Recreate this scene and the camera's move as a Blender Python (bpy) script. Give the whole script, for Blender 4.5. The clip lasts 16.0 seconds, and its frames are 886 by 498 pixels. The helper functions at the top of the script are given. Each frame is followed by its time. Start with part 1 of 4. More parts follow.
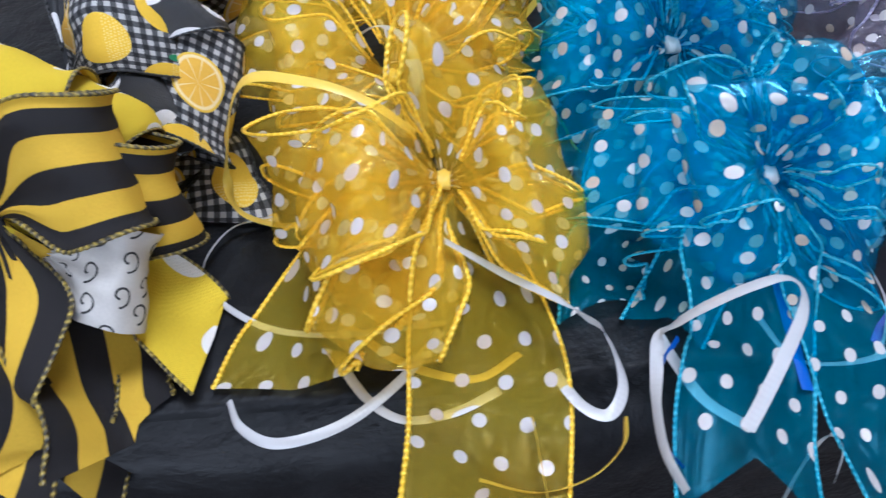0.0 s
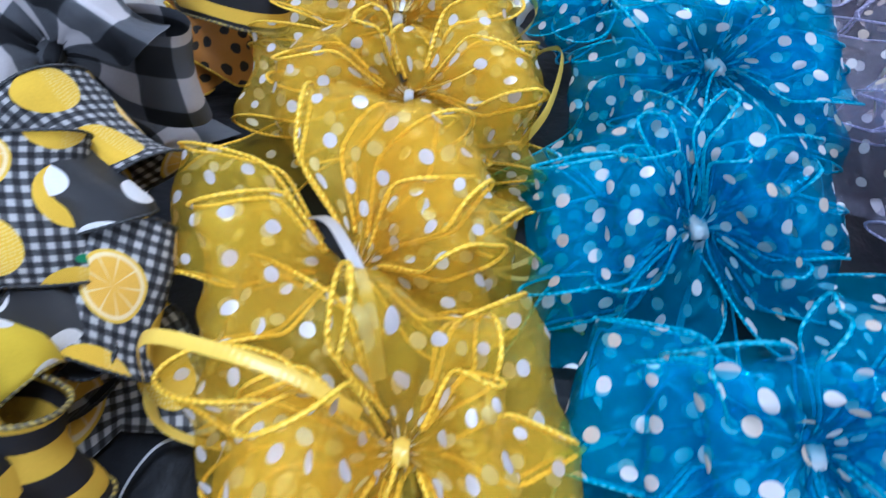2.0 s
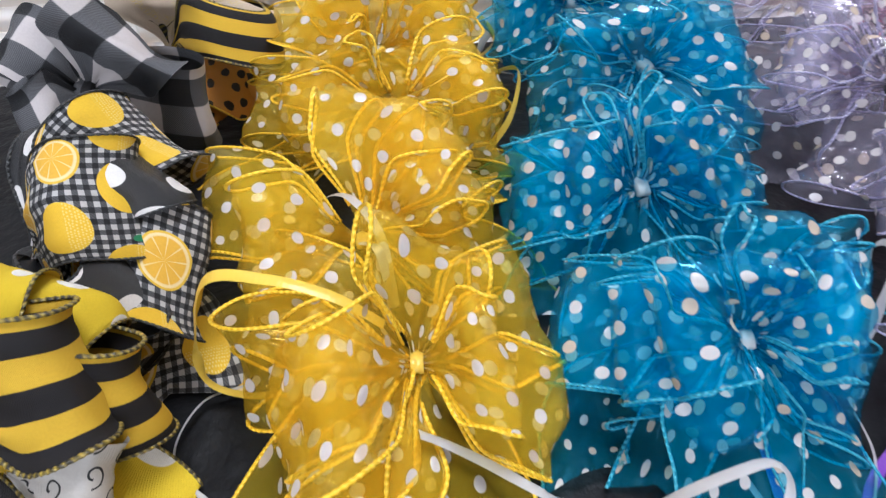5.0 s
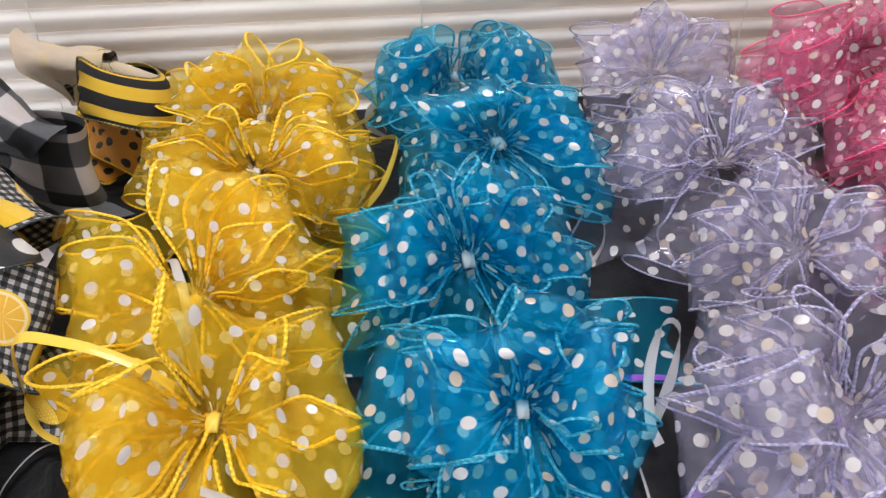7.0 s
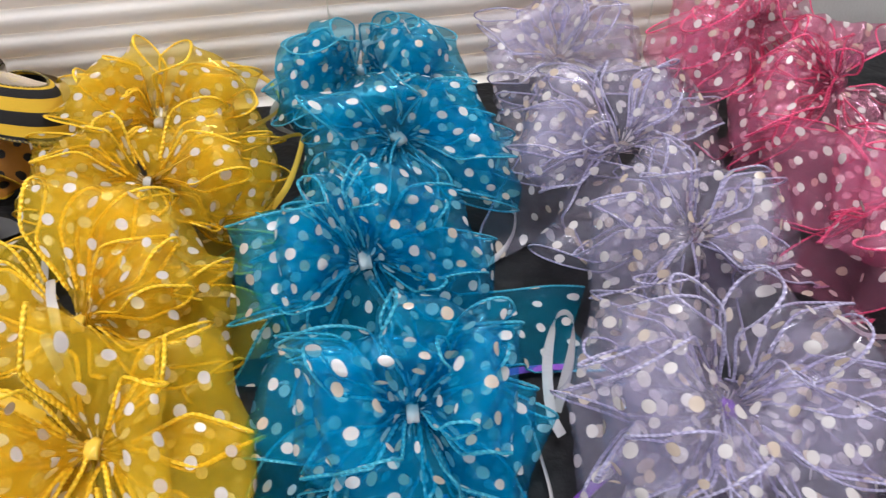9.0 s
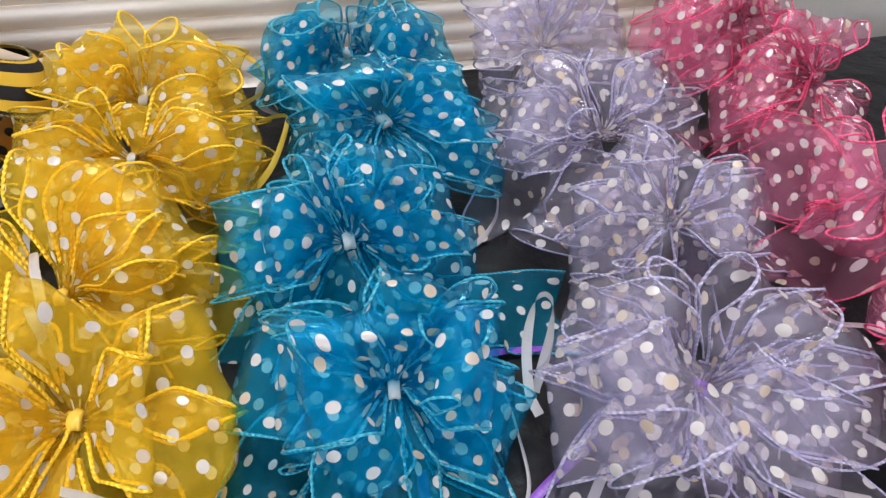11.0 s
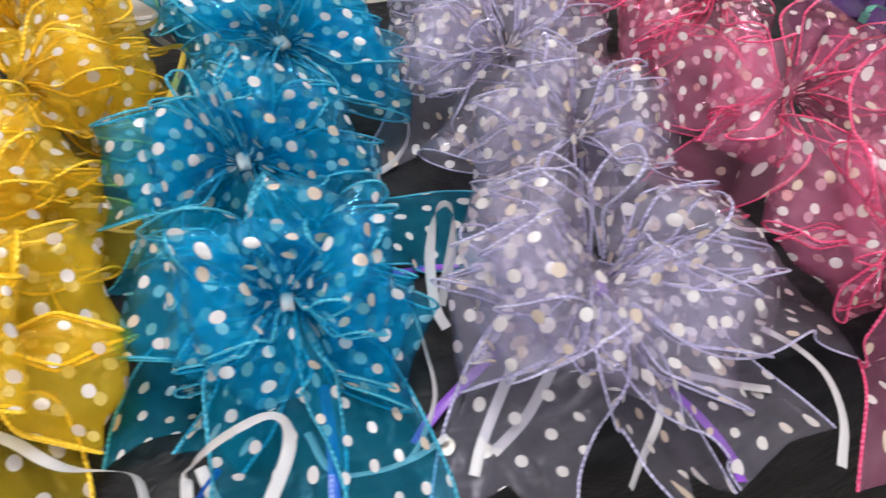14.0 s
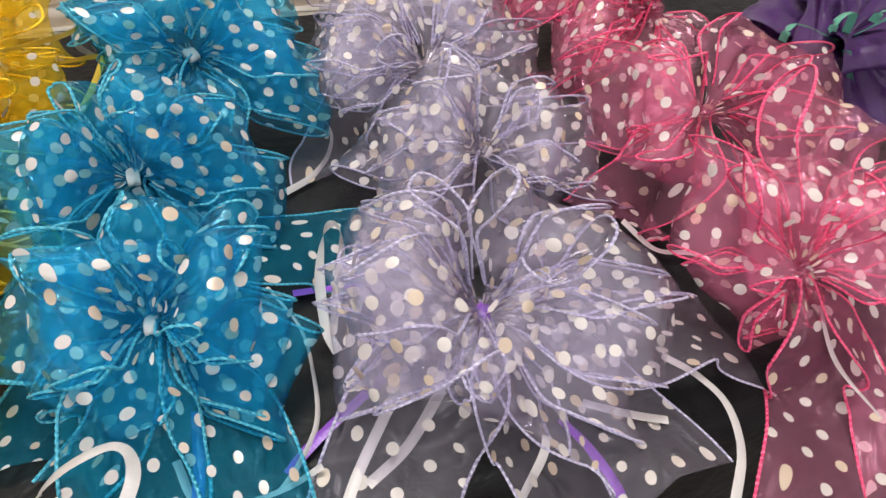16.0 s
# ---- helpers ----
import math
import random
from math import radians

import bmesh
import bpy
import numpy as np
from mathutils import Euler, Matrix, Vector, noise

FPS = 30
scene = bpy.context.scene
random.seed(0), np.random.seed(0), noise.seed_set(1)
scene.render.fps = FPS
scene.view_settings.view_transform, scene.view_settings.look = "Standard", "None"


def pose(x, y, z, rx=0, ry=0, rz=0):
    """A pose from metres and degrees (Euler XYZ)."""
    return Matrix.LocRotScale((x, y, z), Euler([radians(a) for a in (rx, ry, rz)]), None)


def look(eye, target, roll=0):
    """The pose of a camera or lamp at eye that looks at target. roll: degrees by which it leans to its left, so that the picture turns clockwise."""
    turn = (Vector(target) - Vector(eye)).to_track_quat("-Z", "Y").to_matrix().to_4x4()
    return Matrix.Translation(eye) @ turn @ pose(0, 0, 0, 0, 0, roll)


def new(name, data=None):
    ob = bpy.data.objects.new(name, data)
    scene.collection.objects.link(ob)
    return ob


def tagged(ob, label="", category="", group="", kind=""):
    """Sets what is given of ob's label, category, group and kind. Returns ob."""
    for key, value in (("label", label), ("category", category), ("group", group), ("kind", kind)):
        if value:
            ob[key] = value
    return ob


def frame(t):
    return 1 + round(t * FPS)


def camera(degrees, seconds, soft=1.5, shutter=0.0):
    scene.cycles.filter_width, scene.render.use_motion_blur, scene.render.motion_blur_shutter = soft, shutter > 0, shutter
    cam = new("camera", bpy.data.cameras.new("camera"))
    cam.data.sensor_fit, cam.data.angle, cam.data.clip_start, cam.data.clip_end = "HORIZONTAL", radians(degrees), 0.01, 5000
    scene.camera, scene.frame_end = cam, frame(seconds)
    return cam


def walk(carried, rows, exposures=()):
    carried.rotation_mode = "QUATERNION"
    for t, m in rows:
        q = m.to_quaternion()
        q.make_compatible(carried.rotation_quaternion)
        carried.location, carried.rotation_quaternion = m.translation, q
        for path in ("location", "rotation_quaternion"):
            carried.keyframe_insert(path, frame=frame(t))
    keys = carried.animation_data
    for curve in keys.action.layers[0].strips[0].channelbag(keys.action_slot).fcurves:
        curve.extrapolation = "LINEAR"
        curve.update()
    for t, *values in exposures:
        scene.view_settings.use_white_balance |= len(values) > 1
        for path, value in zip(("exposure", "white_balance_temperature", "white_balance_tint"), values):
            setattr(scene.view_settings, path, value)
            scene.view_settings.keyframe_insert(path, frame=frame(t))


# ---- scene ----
cam = camera(62.8, 16.0, soft=1.3, shutter=0.5)
PATH = [
    (0, (0.0, 0.014, 0.969), (0.014, 1.411, -0.462), 0.7),
    (0.5, (-0.023, 0.018, 0.969), (0.02, 1.403, -0.473), 1.1),
    (1, (-0.025, 0.034, 0.973), (0.023, 1.408, -0.48), 1.5),
    (1.5, (-0.008, 0.076, 0.983), (0.015, 1.425, -0.493), 1.6),
    (2, (0.015, 0.117, 0.992), (-0.016, 1.462, -0.488), 1.0),
    (2.5, (0.036, 0.141, 0.991), (-0.04, 1.485, -0.488), 0.1),
    (3, (0.037, 0.154, 0.987), (-0.069, 1.51, -0.48), -0.9),
    (3.5, (0.028, 0.143, 0.99), (-0.097, 1.519, -0.456), -1.8),
    (3.7, (0.022, 0.132, 0.996), (-0.1, 1.526, -0.434), -2.0),
    (5.8, (0.006, 0.03, 1.006), (0.148, 1.543, -0.294), 0.2),
    (6, (0.022, 0.033, 1.01), (0.159, 1.559, -0.275), 0.8),
    (6.5, (0.063, 0.036, 1.018), (0.158, 1.577, -0.254), 1.4),
    (7, (0.08, 0.04, 1.026), (0.145, 1.585, -0.243), 1.0),
    (7.5, (0.091, 0.04, 1.024), (0.16, 1.578, -0.254), 0.3),
    (8, (0.09, 0.041, 1.017), (0.183, 1.567, -0.273), -0.3),
    (8.5, (0.1, 0.05, 1.028), (0.228, 1.565, -0.272), -0.2),
    (9, (0.112, 0.047, 1.03), (0.276, 1.551, -0.278), 0.2),
    (9.2, (0.117, 0.047, 1.025), (0.283, 1.544, -0.291), 0.2),
    (11.3, (0.11, 0.041, 1.03), (0.327, 1.515, -0.304), 2.8),
    (11.5, (0.112, 0.041, 1.024), (0.33, 1.508, -0.318), 2.6),
    (12, (0.106, 0.037, 1.023), (0.345, 1.493, -0.328), 2.9),
    (12.5, (0.106, 0.034, 1.017), (0.377, 1.471, -0.346), 3.1),
    (13, (0.103, 0.028, 1.015), (0.407, 1.451, -0.358), 3.3),
    (13.5, (0.096, 0.027, 1.008), (0.425, 1.436, -0.373), 3.5),
    (14, (0.132, 0.027, 1.008), (0.472, 1.427, -0.38), 3.7),
    (14.5, (0.152, 0.028, 1.007), (0.495, 1.424, -0.384), 4.1),
    (15, (0.164, 0.029, 1.007), (0.498, 1.431, -0.38), 4.2),
    (15.5, (0.172, 0.032, 1.004), (0.506, 1.442, -0.374), 4.2),
    (16, (0.18, 0.029, 1.007), (0.521, 1.447, -0.362), 4.3),
]
walk(cam, [(t, look(eye, target, roll)) for t, eye, target, roll in PATH],
     exposures=[(0.0, 0.02, 5100, 11), (1.0, 0.0, 5200, 11), (2.0, 0.07, 4600, 10), (2.6, 0.06, 5050, 11), (3.7, 0.05, 5150, 11), (5.8, 0.03, 5900, 11), (8.0, 0.0, 6050, 11), (12.0, 0.05, 6050, 11), (14.0, 0.14, 6150, 11), (16.0, 0.18, 6700, 10)])

# ---- world, lights, exposure ----
world = bpy.data.worlds.new("world")
scene.world = world
world.use_nodes = True
wn = world.node_tree.nodes
sky = wn.new("ShaderNodeTexSky")
sky.sky_type, sky.sun_disc, sky.sun_elevation, sky.sun_rotation = "NISHITA", False, radians(38), radians(200)
world.node_tree.links.new(sky.outputs[0], wn["Background"].inputs[0])
wn["Background"].inputs[1].default_value = 0.15


def area_light(name, m, sx, sy, watts, colour):
    data = bpy.data.lights.new(name, "AREA")
    data.shape, data.size, data.size_y, data.energy, data.color = "RECTANGLE", sx, sy, watts, colour
    ob = new(name, data)
    ob.matrix_world = m
    return ob


# two added lights with no visible source, and daylight in the blind's window
# fill from behind the viewer, where an opening is assumed
area_light("south_fill", look((-0.5, -2.55, 1.75), (0.1, 0.3, 0.8)), 2.2, 1.5, 57, (1.0, 0.97, 0.94))
# unseen overhead light, added without any fixture for the light from above
area_light("overhead_light", look((0.15, 0.40, 2.44), (0.15, 0.401, 0.0)), 0.75, 0.75, 34, (1.0, 0.97, 0.94))
area_light("window_daylight", look((0.0, 1.02, 1.45), (0.05, 0.4, 0.85)), 1.2, 1.1, 46, (1.0, 0.95, 0.88))


# ---- materials ----
class Nodes:
    """Short hand for a node tree."""

    def __init__(self, name):
        self.mat = bpy.data.materials.new(name)
        self.mat.use_nodes = True
        self.tree = self.mat.node_tree
        self.bsdf = self.tree.nodes["Principled BSDF"]
        self.out = self.tree.nodes["Material Output"]

    def put(self, socket, value):
        if isinstance(value, bpy.types.NodeSocket):
            self.tree.links.new(value, socket)
        else:
            socket.default_value = value

    def node(self, kind, **values):
        n = self.tree.nodes.new(kind)
        for k, v in values.items():
            self.put(n.inputs[k.replace("_", " ")], v)
        return n

    def math(self, op, a, b=0.0, c=0.0):
        n = self.tree.nodes.new("ShaderNodeMath")
        n.operation = op
        for s, v in zip(n.inputs, (a, b, c)):
            self.put(s, v)
        return n.outputs[0]

    def step(self, x, lo, hi):
        n = self.tree.nodes.new("ShaderNodeMapRange")
        n.interpolation_type = "SMOOTHSTEP"
        self.put(n.inputs["Value"], x)
        self.put(n.inputs["From Min"], lo)
        self.put(n.inputs["From Max"], hi)
        return n.outputs[0]

    def mix(self, f, a, b):
        n = self.tree.nodes.new("ShaderNodeMix")
        n.data_type = "RGBA"
        for s, v in ((n.inputs[0], f), (n.inputs[6], a), (n.inputs[7], b)):
            self.put(s, (*v, 1) if isinstance(v, tuple) and len(v) == 3 else v)
        return n.outputs[2]

    def blend(self, f, a, b):
        n = self.tree.nodes.new("ShaderNodeMixShader")
        for s, v in zip(n.inputs, (f, a, b)):
            self.put(s, v)
        return n.outputs[0]

    def uv(self):
        s = self.tree.nodes.new("ShaderNodeSeparateXYZ")
        self.put(s.inputs[0], self.tree.nodes.new("ShaderNodeUVMap").outputs[0])
        return s.outputs[0], s.outputs[1]

    def place(self):
        return self.tree.nodes.new("ShaderNodeTexCoord").outputs["Object"]

    def noise(self, vec, scale, detail=3.0):
        n = self.node("ShaderNodeTexNoise", Vector=vec, Scale=scale, Detail=detail)
        return n.outputs["Fac"]

    def bump(self, height, strength, distance):
        n = self.node("ShaderNodeBump", Height=height, Strength=strength, Distance=distance)
        return n.outputs[0]

    def vec(self, x, y, z=0.0):
        n = self.tree.nodes.new("ShaderNodeCombineXYZ")
        for s, v in zip(n.inputs, (x, y, z)):
            self.put(s, v)
        return n.outputs[0]

    def lattice(self, u, v, pu, pv, shift=0.5, jitter=0.12):
        """Staggered lattice: the offsets from the nearest centre, in metres, and a random number for it."""
        row = self.math("FLOOR", self.math("DIVIDE", u, pu))
        lu = self.math("SUBTRACT", self.math("SUBTRACT", self.math("DIVIDE", u, pu), row), 0.5)
        vv = self.math("ADD", self.math("DIVIDE", v, pv), self.math("MULTIPLY", self.math("FLOORED_MODULO", row, 2.0), shift))
        col = self.math("FLOOR", vv)
        lv = self.math("SUBTRACT", self.math("SUBTRACT", vv, col), 0.5)
        wh = self.tree.nodes.new("ShaderNodeTexWhiteNoise")
        wh.noise_dimensions = "2D"
        self.put(wh.inputs["Vector"], self.vec(row, col))
        c = self.tree.nodes.new("ShaderNodeSeparateXYZ")
        self.put(c.inputs[0], wh.outputs["Color"])
        du = self.math("MULTIPLY", self.math("ADD", lu, self.math("MULTIPLY", self.math("SUBTRACT", c.outputs[0], 0.5), jitter)), pu)
        dv = self.math("MULTIPLY", self.math("ADD", lv, self.math("MULTIPLY", self.math("SUBTRACT", c.outputs[1], 0.5), jitter)), pv)
        return du, dv, c.outputs[2]

    def length(self, a, b):
        return self.math("SQRT", self.math("ADD", self.math("MULTIPLY", a, a), self.math("MULTIPLY", b, b)))


def organza(name, colour, deep, cover, gloss=1.0, dot=(0.54, 0.505, 0.49)):
    """Sheer woven ribbon with printed opaque dots."""
    k = Nodes(name)
    u, v = k.uv()
    du, dv, chance = k.lattice(u, v, 0.0138, 0.0152, jitter=0.12)
    dots = k.math("SUBTRACT", 1.0, k.step(k.length(du, dv), 0.00238, 0.00262))
    cloud = k.noise(k.vec(u, v), 55.0)
    thread = k.noise(k.vec(k.math("MULTIPLY", u, 140.0), k.math("MULTIPLY", v, 2600.0)), 1.0, 2.0)
    weft = k.noise(k.vec(k.math("MULTIPLY", u, 2600.0), k.math("MULTIPLY", v, 140.0)), 1.0, 2.0)
    weave = k.math("MULTIPLY", k.math("ADD", thread, weft), 0.5)
    tint = k.mix(k.step(cloud, 0.2, 0.8), colour, deep)
    ridge = k.node("ShaderNodeTexNoise", Vector=k.vec(k.math("MULTIPLY", u, 0.6), v), Scale=75.0, Detail=2.5, Distortion=1.2)
    fold = k.math("ABSOLUTE", k.math("SUBTRACT", ridge.outputs["Fac"], 0.5))
    crumple = k.bump(fold, 0.45 + 0.10 * gloss, 0.010)
    nrm = k.node("ShaderNodeBump", Height=weave, Strength=0.3, Distance=0.0004, Normal=crumple).outputs[0]
    cloth = k.node("ShaderNodeBsdfDiffuse", Color=tint, Normal=nrm).outputs[0]
    glow = k.node("ShaderNodeBsdfTranslucent", Color=tint).outputs[0]
    body = k.blend(0.55, cloth, glow)
    sheen = k.node("ShaderNodeBsdfAnisotropic", Color=(*[0.22 + 0.78 * c for c in colour], 1), Roughness=0.22, Normal=nrm).outputs[0]
    fres = k.node("ShaderNodeFresnel", IOR=1.45).outputs[0]
    body = k.blend(k.math("ADD", 0.025 * gloss, k.math("MULTIPLY", fres, min(0.9, 0.45 * gloss))), body, sheen)
    clear = k.node("ShaderNodeBsdfTransparent", Color=(*[0.48 + 0.52 * (c ** 0.5) for c in colour], 1)).outputs[0]
    opaque = k.math("ADD", cover - 0.08, k.math("MULTIPLY", weave, 0.16))
    sheer = k.blend(opaque, clear, body)
    print_d = k.node("ShaderNodeBsdfDiffuse", Color=k.mix(k.step(chance, 0.66, 0.80), dot, (0.51, 0.415, 0.325))).outputs[0]
    print_t = k.node("ShaderNodeBsdfTranslucent", Color=(dot[0] * 0.9, dot[1] * 0.7, dot[2] * 0.5, 1)).outputs[0]
    print_g = k.node("ShaderNodeBsdfAnisotropic", Color=(0.9, 0.9, 0.9, 1), Roughness=0.3).outputs[0]
    paint = k.blend(0.05, k.blend(0.15, print_d, print_t), print_g)
    k.put(k.out.inputs[0], k.blend(k.math("MULTIPLY", dots, 0.94), sheer, paint))
    return k.mat


def cord_material(name, colour, light):
    """Twisted thread over the wired edge."""
    k = Nodes(name)
    u, v = k.uv()
    twist = k.math("SINE", k.math("ADD", k.math("MULTIPLY", u, 2400.0), k.math("MULTIPLY", v, 6.283)))
    fleck = k.noise(k.vec(k.math("MULTIPLY", u, 260.0), v), 1.0)
    k.put(k.bsdf.inputs["Base Color"], k.mix(k.step(k.math("ADD", k.math("MULTIPLY", twist, 0.16), fleck), 0.25, 0.95), colour, light))
    k.put(k.bsdf.inputs["Roughness"], 0.45)
    k.put(k.bsdf.inputs["Normal"], k.bump(twist, 0.6, 0.0004))
    return k.mat


def satin(name, colour, rough=0.28, rib=3200.0):
    """Ribbed curling ribbon, a little see-through."""
    k = Nodes(name)
    u, v = k.uv()
    ribs = k.math("SINE", k.math("MULTIPLY", u, rib))
    worn = k.noise(k.vec(u, v), 180.0)
    k.put(k.bsdf.inputs["Base Color"], k.mix(worn, colour, tuple(c * 0.86 for c in colour)))
    k.put(k.bsdf.inputs["Roughness"], rough)
    k.put(k.bsdf.inputs["Subsurface Weight"], 0.0)
    k.put(k.bsdf.inputs["Normal"], k.bump(ribs, 0.10, 0.0003))
    glow = k.node("ShaderNodeBsdfTranslucent", Color=(*colour, 1)).outputs[0]
    k.put(k.out.inputs[0], k.blend(0.2, k.bsdf.outputs[0], glow))
    return k.mat


def woven(name, paint, rough=0.75, gloss=0.3):
    """Opaque woven fabric; paint(nodes, u, v) gives the printed colour."""
    k = Nodes(name)
    u, v = k.uv()
    warp = k.math("SINE", k.math("MULTIPLY", u, 9000.0))
    weft = k.math("SINE", k.math("MULTIPLY", v, 9000.0))
    grain = k.noise(k.vec(u, v), 900.0)
    soft = k.noise(k.vec(u, v), 40.0)
    colour = paint(k, u, v)
    dim = k.mix(k.math("ADD", k.math("MULTIPLY", grain, 0.35), k.math("MULTIPLY", soft, 0.15)), colour, (0.0, 0.0, 0.0))
    k.put(k.bsdf.inputs["Base Color"], k.mix(0.5, colour, dim))
    k.put(k.bsdf.inputs["Roughness"], rough)
    k.put(k.bsdf.inputs["Specular IOR Level"], gloss)
    k.put(k.bsdf.inputs["Normal"], k.bump(k.math("ADD", k.math("MULTIPLY", warp, weft), grain), 0.5, 0.0003))
    return k.mat


YEL, BLK, CREAM = (0.70, 0.44, 0.03), (0.014, 0.012, 0.013), (0.64, 0.60, 0.55)


def paint_stripes(k, u, v):
    wob = k.math("MULTIPLY", k.noise(k.vec(u, v), 30.0), 0.0012)
    s = k.math("SINE", k.math("MULTIPLY", k.math("ADD", v, wob), 6.2832 / 0.0212))
    return k.mix(k.step(s, -0.06, 0.06), YEL, BLK)


def paint_big_dots(ground, dot, pu, pv, r):
    def paint(k, u, v):
        du, dv, _ = k.lattice(u, v, pu, pv, jitter=0.1)
        return k.mix(k.step(k.length(du, dv), r * 0.97, r * 1.03), dot, ground)
    return paint


def check(k, u, v, size, dark, mid, light):
    a = k.step(k.math("SINE", k.math("MULTIPLY", u, 3.14159 / size)), -0.08, 0.08)
    b = k.step(k.math("SINE", k.math("MULTIPLY", v, 3.14159 / size)), -0.08, 0.08)
    twill = k.step(k.math("SINE", k.math("MULTIPLY", k.math("ADD", u, v), 5200.0)), -0.3, 0.3)
    half = k.mix(twill, mid, tuple((m + d) / 2 for m, d in zip(mid, dark)))
    return k.mix(k.math("MULTIPLY", a, b), k.mix(k.math("MAXIMUM", a, b), light, half), dark)


def paint_lemons(k, u, v):
    ground = check(k, u, v, 0.0023, (0.015, 0.015, 0.017), (0.11, 0.11, 0.115), (0.52, 0.50, 0.49))
    du, dv, rnd = k.lattice(u, v, 0.0275, 0.0315, jitter=0.18)
    d = k.length(du, dv)
    ang = k.math("ARCTAN2", du, dv)
    seg = k.math("ABSOLUTE", k.math("SINE", k.math("MULTIPLY", ang, 4.5)))
    pulp = k.mix(k.step(seg, 0.10, 0.24), (0.88, 0.68, 0.30), (0.82, 0.47, 0.05))
    rind = k.mix(k.step(d, 0.0084, 0.0091), pulp, (0.90, 0.72, 0.38))
    slice_c = k.mix(k.step(d, 0.0098, 0.0102), rind, (0.82, 0.53, 0.05))
    du2, dv2, _ = k.lattice(u, v, 0.0013, 0.0013, jitter=0.3)
    pores = k.math("MULTIPLY", k.step(k.length(du2, dv2), 0.00045, 0.0003), k.step(du, 0.0005, 0.002))
    whole = k.mix(k.math("MULTIPLY", pores, 0.6), (0.82, 0.52, 0.03), (0.92, 0.76, 0.30))
    fruit = k.mix(k.step(rnd, 0.60, 0.62), slice_c, whole)
    lemon = k.mix(k.step(d, 0.0108, 0.0112), fruit, ground)
    ed, ev, _ = k.lattice(k.math("ADD", u, 0.012), k.math("ADD", v, 0.004), 0.110, 0.0315, jitter=0.0)
    leaf = k.step(k.length(k.math("MULTIPLY", ed, 0.6), ev), 0.0019, 0.0016)
    return k.mix(leaf, lemon, (0.03, 0.22, 0.09))


def paint_buffalo(k, u, v):
    return check(k, u, v, 0.0172, (0.018, 0.018, 0.02), (0.14, 0.14, 0.15), (0.60, 0.55, 0.54))


def paint_leopard(k, u, v):
    du, dv, rnd = k.lattice(u, v, 0.010, 0.011, jitter=0.4)
    wob = k.math("MULTIPLY", k.noise(k.vec(u, v), 260.0), 0.002)
    return k.mix(k.step(k.math("ADD", k.length(du, dv), wob), 0.0034, 0.0038), (0.02, 0.015, 0.01), (0.72, 0.30, 0.03))


def paint_curls(k, u, v):
    du, dv, rnd = k.lattice(u, v, 0.011, 0.012, jitter=0.3)
    d = k.length(du, dv)
    ang = k.math("ARCTAN2", du, dv)
    spiral = k.math("ABSOLUTE", k.math("SUBTRACT", d, k.math("ADD", 0.0025, k.math("MULTIPLY", ang, 0.0005))))
    return k.mix(k.step(spiral, 0.0003, 0.0005), (0.03, 0.03, 0.03), CREAM)


def paint_natural(k, u, v):
    bu, bv, _ = k.lattice(k.math("ADD", u, 0.012), v, 0.055, 0.060, jitter=0.1)
    body = k.step(k.length(k.math("MULTIPLY", bu, 0.55), bv), 0.0042, 0.0038)
    band = k.step(k.math("SINE", k.math("MULTIPLY", bu, 1500.0)), 0.2, 0.5)
    legs = k.math("MULTIPLY", k.step(k.math("ABSOLUTE", k.math("SUBTRACT", k.math("ABSOLUTE", bu), k.math("ADD", 0.003, k.math("MULTIPLY", k.math("MULTIPLY", bv, bv), 40.0)))), 0.0006, 0.0003), k.step(k.math("ABSOLUTE", bv), 0.012, 0.011))
    bee = k.math("MAXIMUM", k.math("MULTIPLY", body, 1.0), legs)
    comb, cv, rnd = k.lattice(u, v, 0.0035, 0.0040, jitter=0.1)
    cell = k.math("MULTIPLY", k.step(k.math("ABSOLUTE", k.math("SUBTRACT", k.length(comb, cv), 0.0014)), 0.0005, 0.0002), k.step(k.noise(k.vec(u, v), 45.0), 0.52, 0.60))
    cloth = k.mix(k.math("MULTIPLY", cell, 0.6), (0.62, 0.50, 0.38), (0.72, 0.56, 0.16))
    return k.mix(bee, cloth, k.mix(k.math("MULTIPLY", band, 0.8), (0.02, 0.02, 0.02), (0.20, 0.16, 0.03)))


YELLOW = organza("yellow_organza", (1.0, 0.77, 0.06), (1.0, 0.66, 0.02), 0.31)
BLUE = organza("blue_organza", (0.016, 0.56, 0.86), (0.011, 0.47, 0.80), 0.215, 1.8)
LILAC = organza("lilac_organza", (0.85, 0.81, 0.96), (0.80, 0.75, 0.94), 0.145, 3.4)
PINK = organza("pink_organza", (0.99, 0.43, 0.63), (0.98, 0.29, 0.53), 0.215, 2.6)
YELLOW_CORD = cord_material("yellow_cord", (0.78, 0.47, 0.008), (0.90, 0.64, 0.05))
BLUE_CORD = cord_material("blue_cord", (0.015, 0.24, 0.36), (0.10, 0.44, 0.56))
LILAC_CORD = cord_material("lilac_cord", (0.30, 0.275, 0.42), (0.56, 0.53, 0.68))
PINK_CORD = cord_material("pink_cord", (0.62, 0.03, 0.13), (0.82, 0.17, 0.31))
WHITE_SATIN = satin("white_satin", (0.60, 0.58, 0.58))
YELLOW_SATIN = satin("yellow_satin", (0.86, 0.60, 0.08))
PURPLE_SATIN = satin("purple_satin", (0.26, 0.08, 0.52))
BLUE_SATIN = satin("blue_satin", (0.02, 0.12, 0.55))
STRIPES = woven("striped_fabric", paint_stripes)
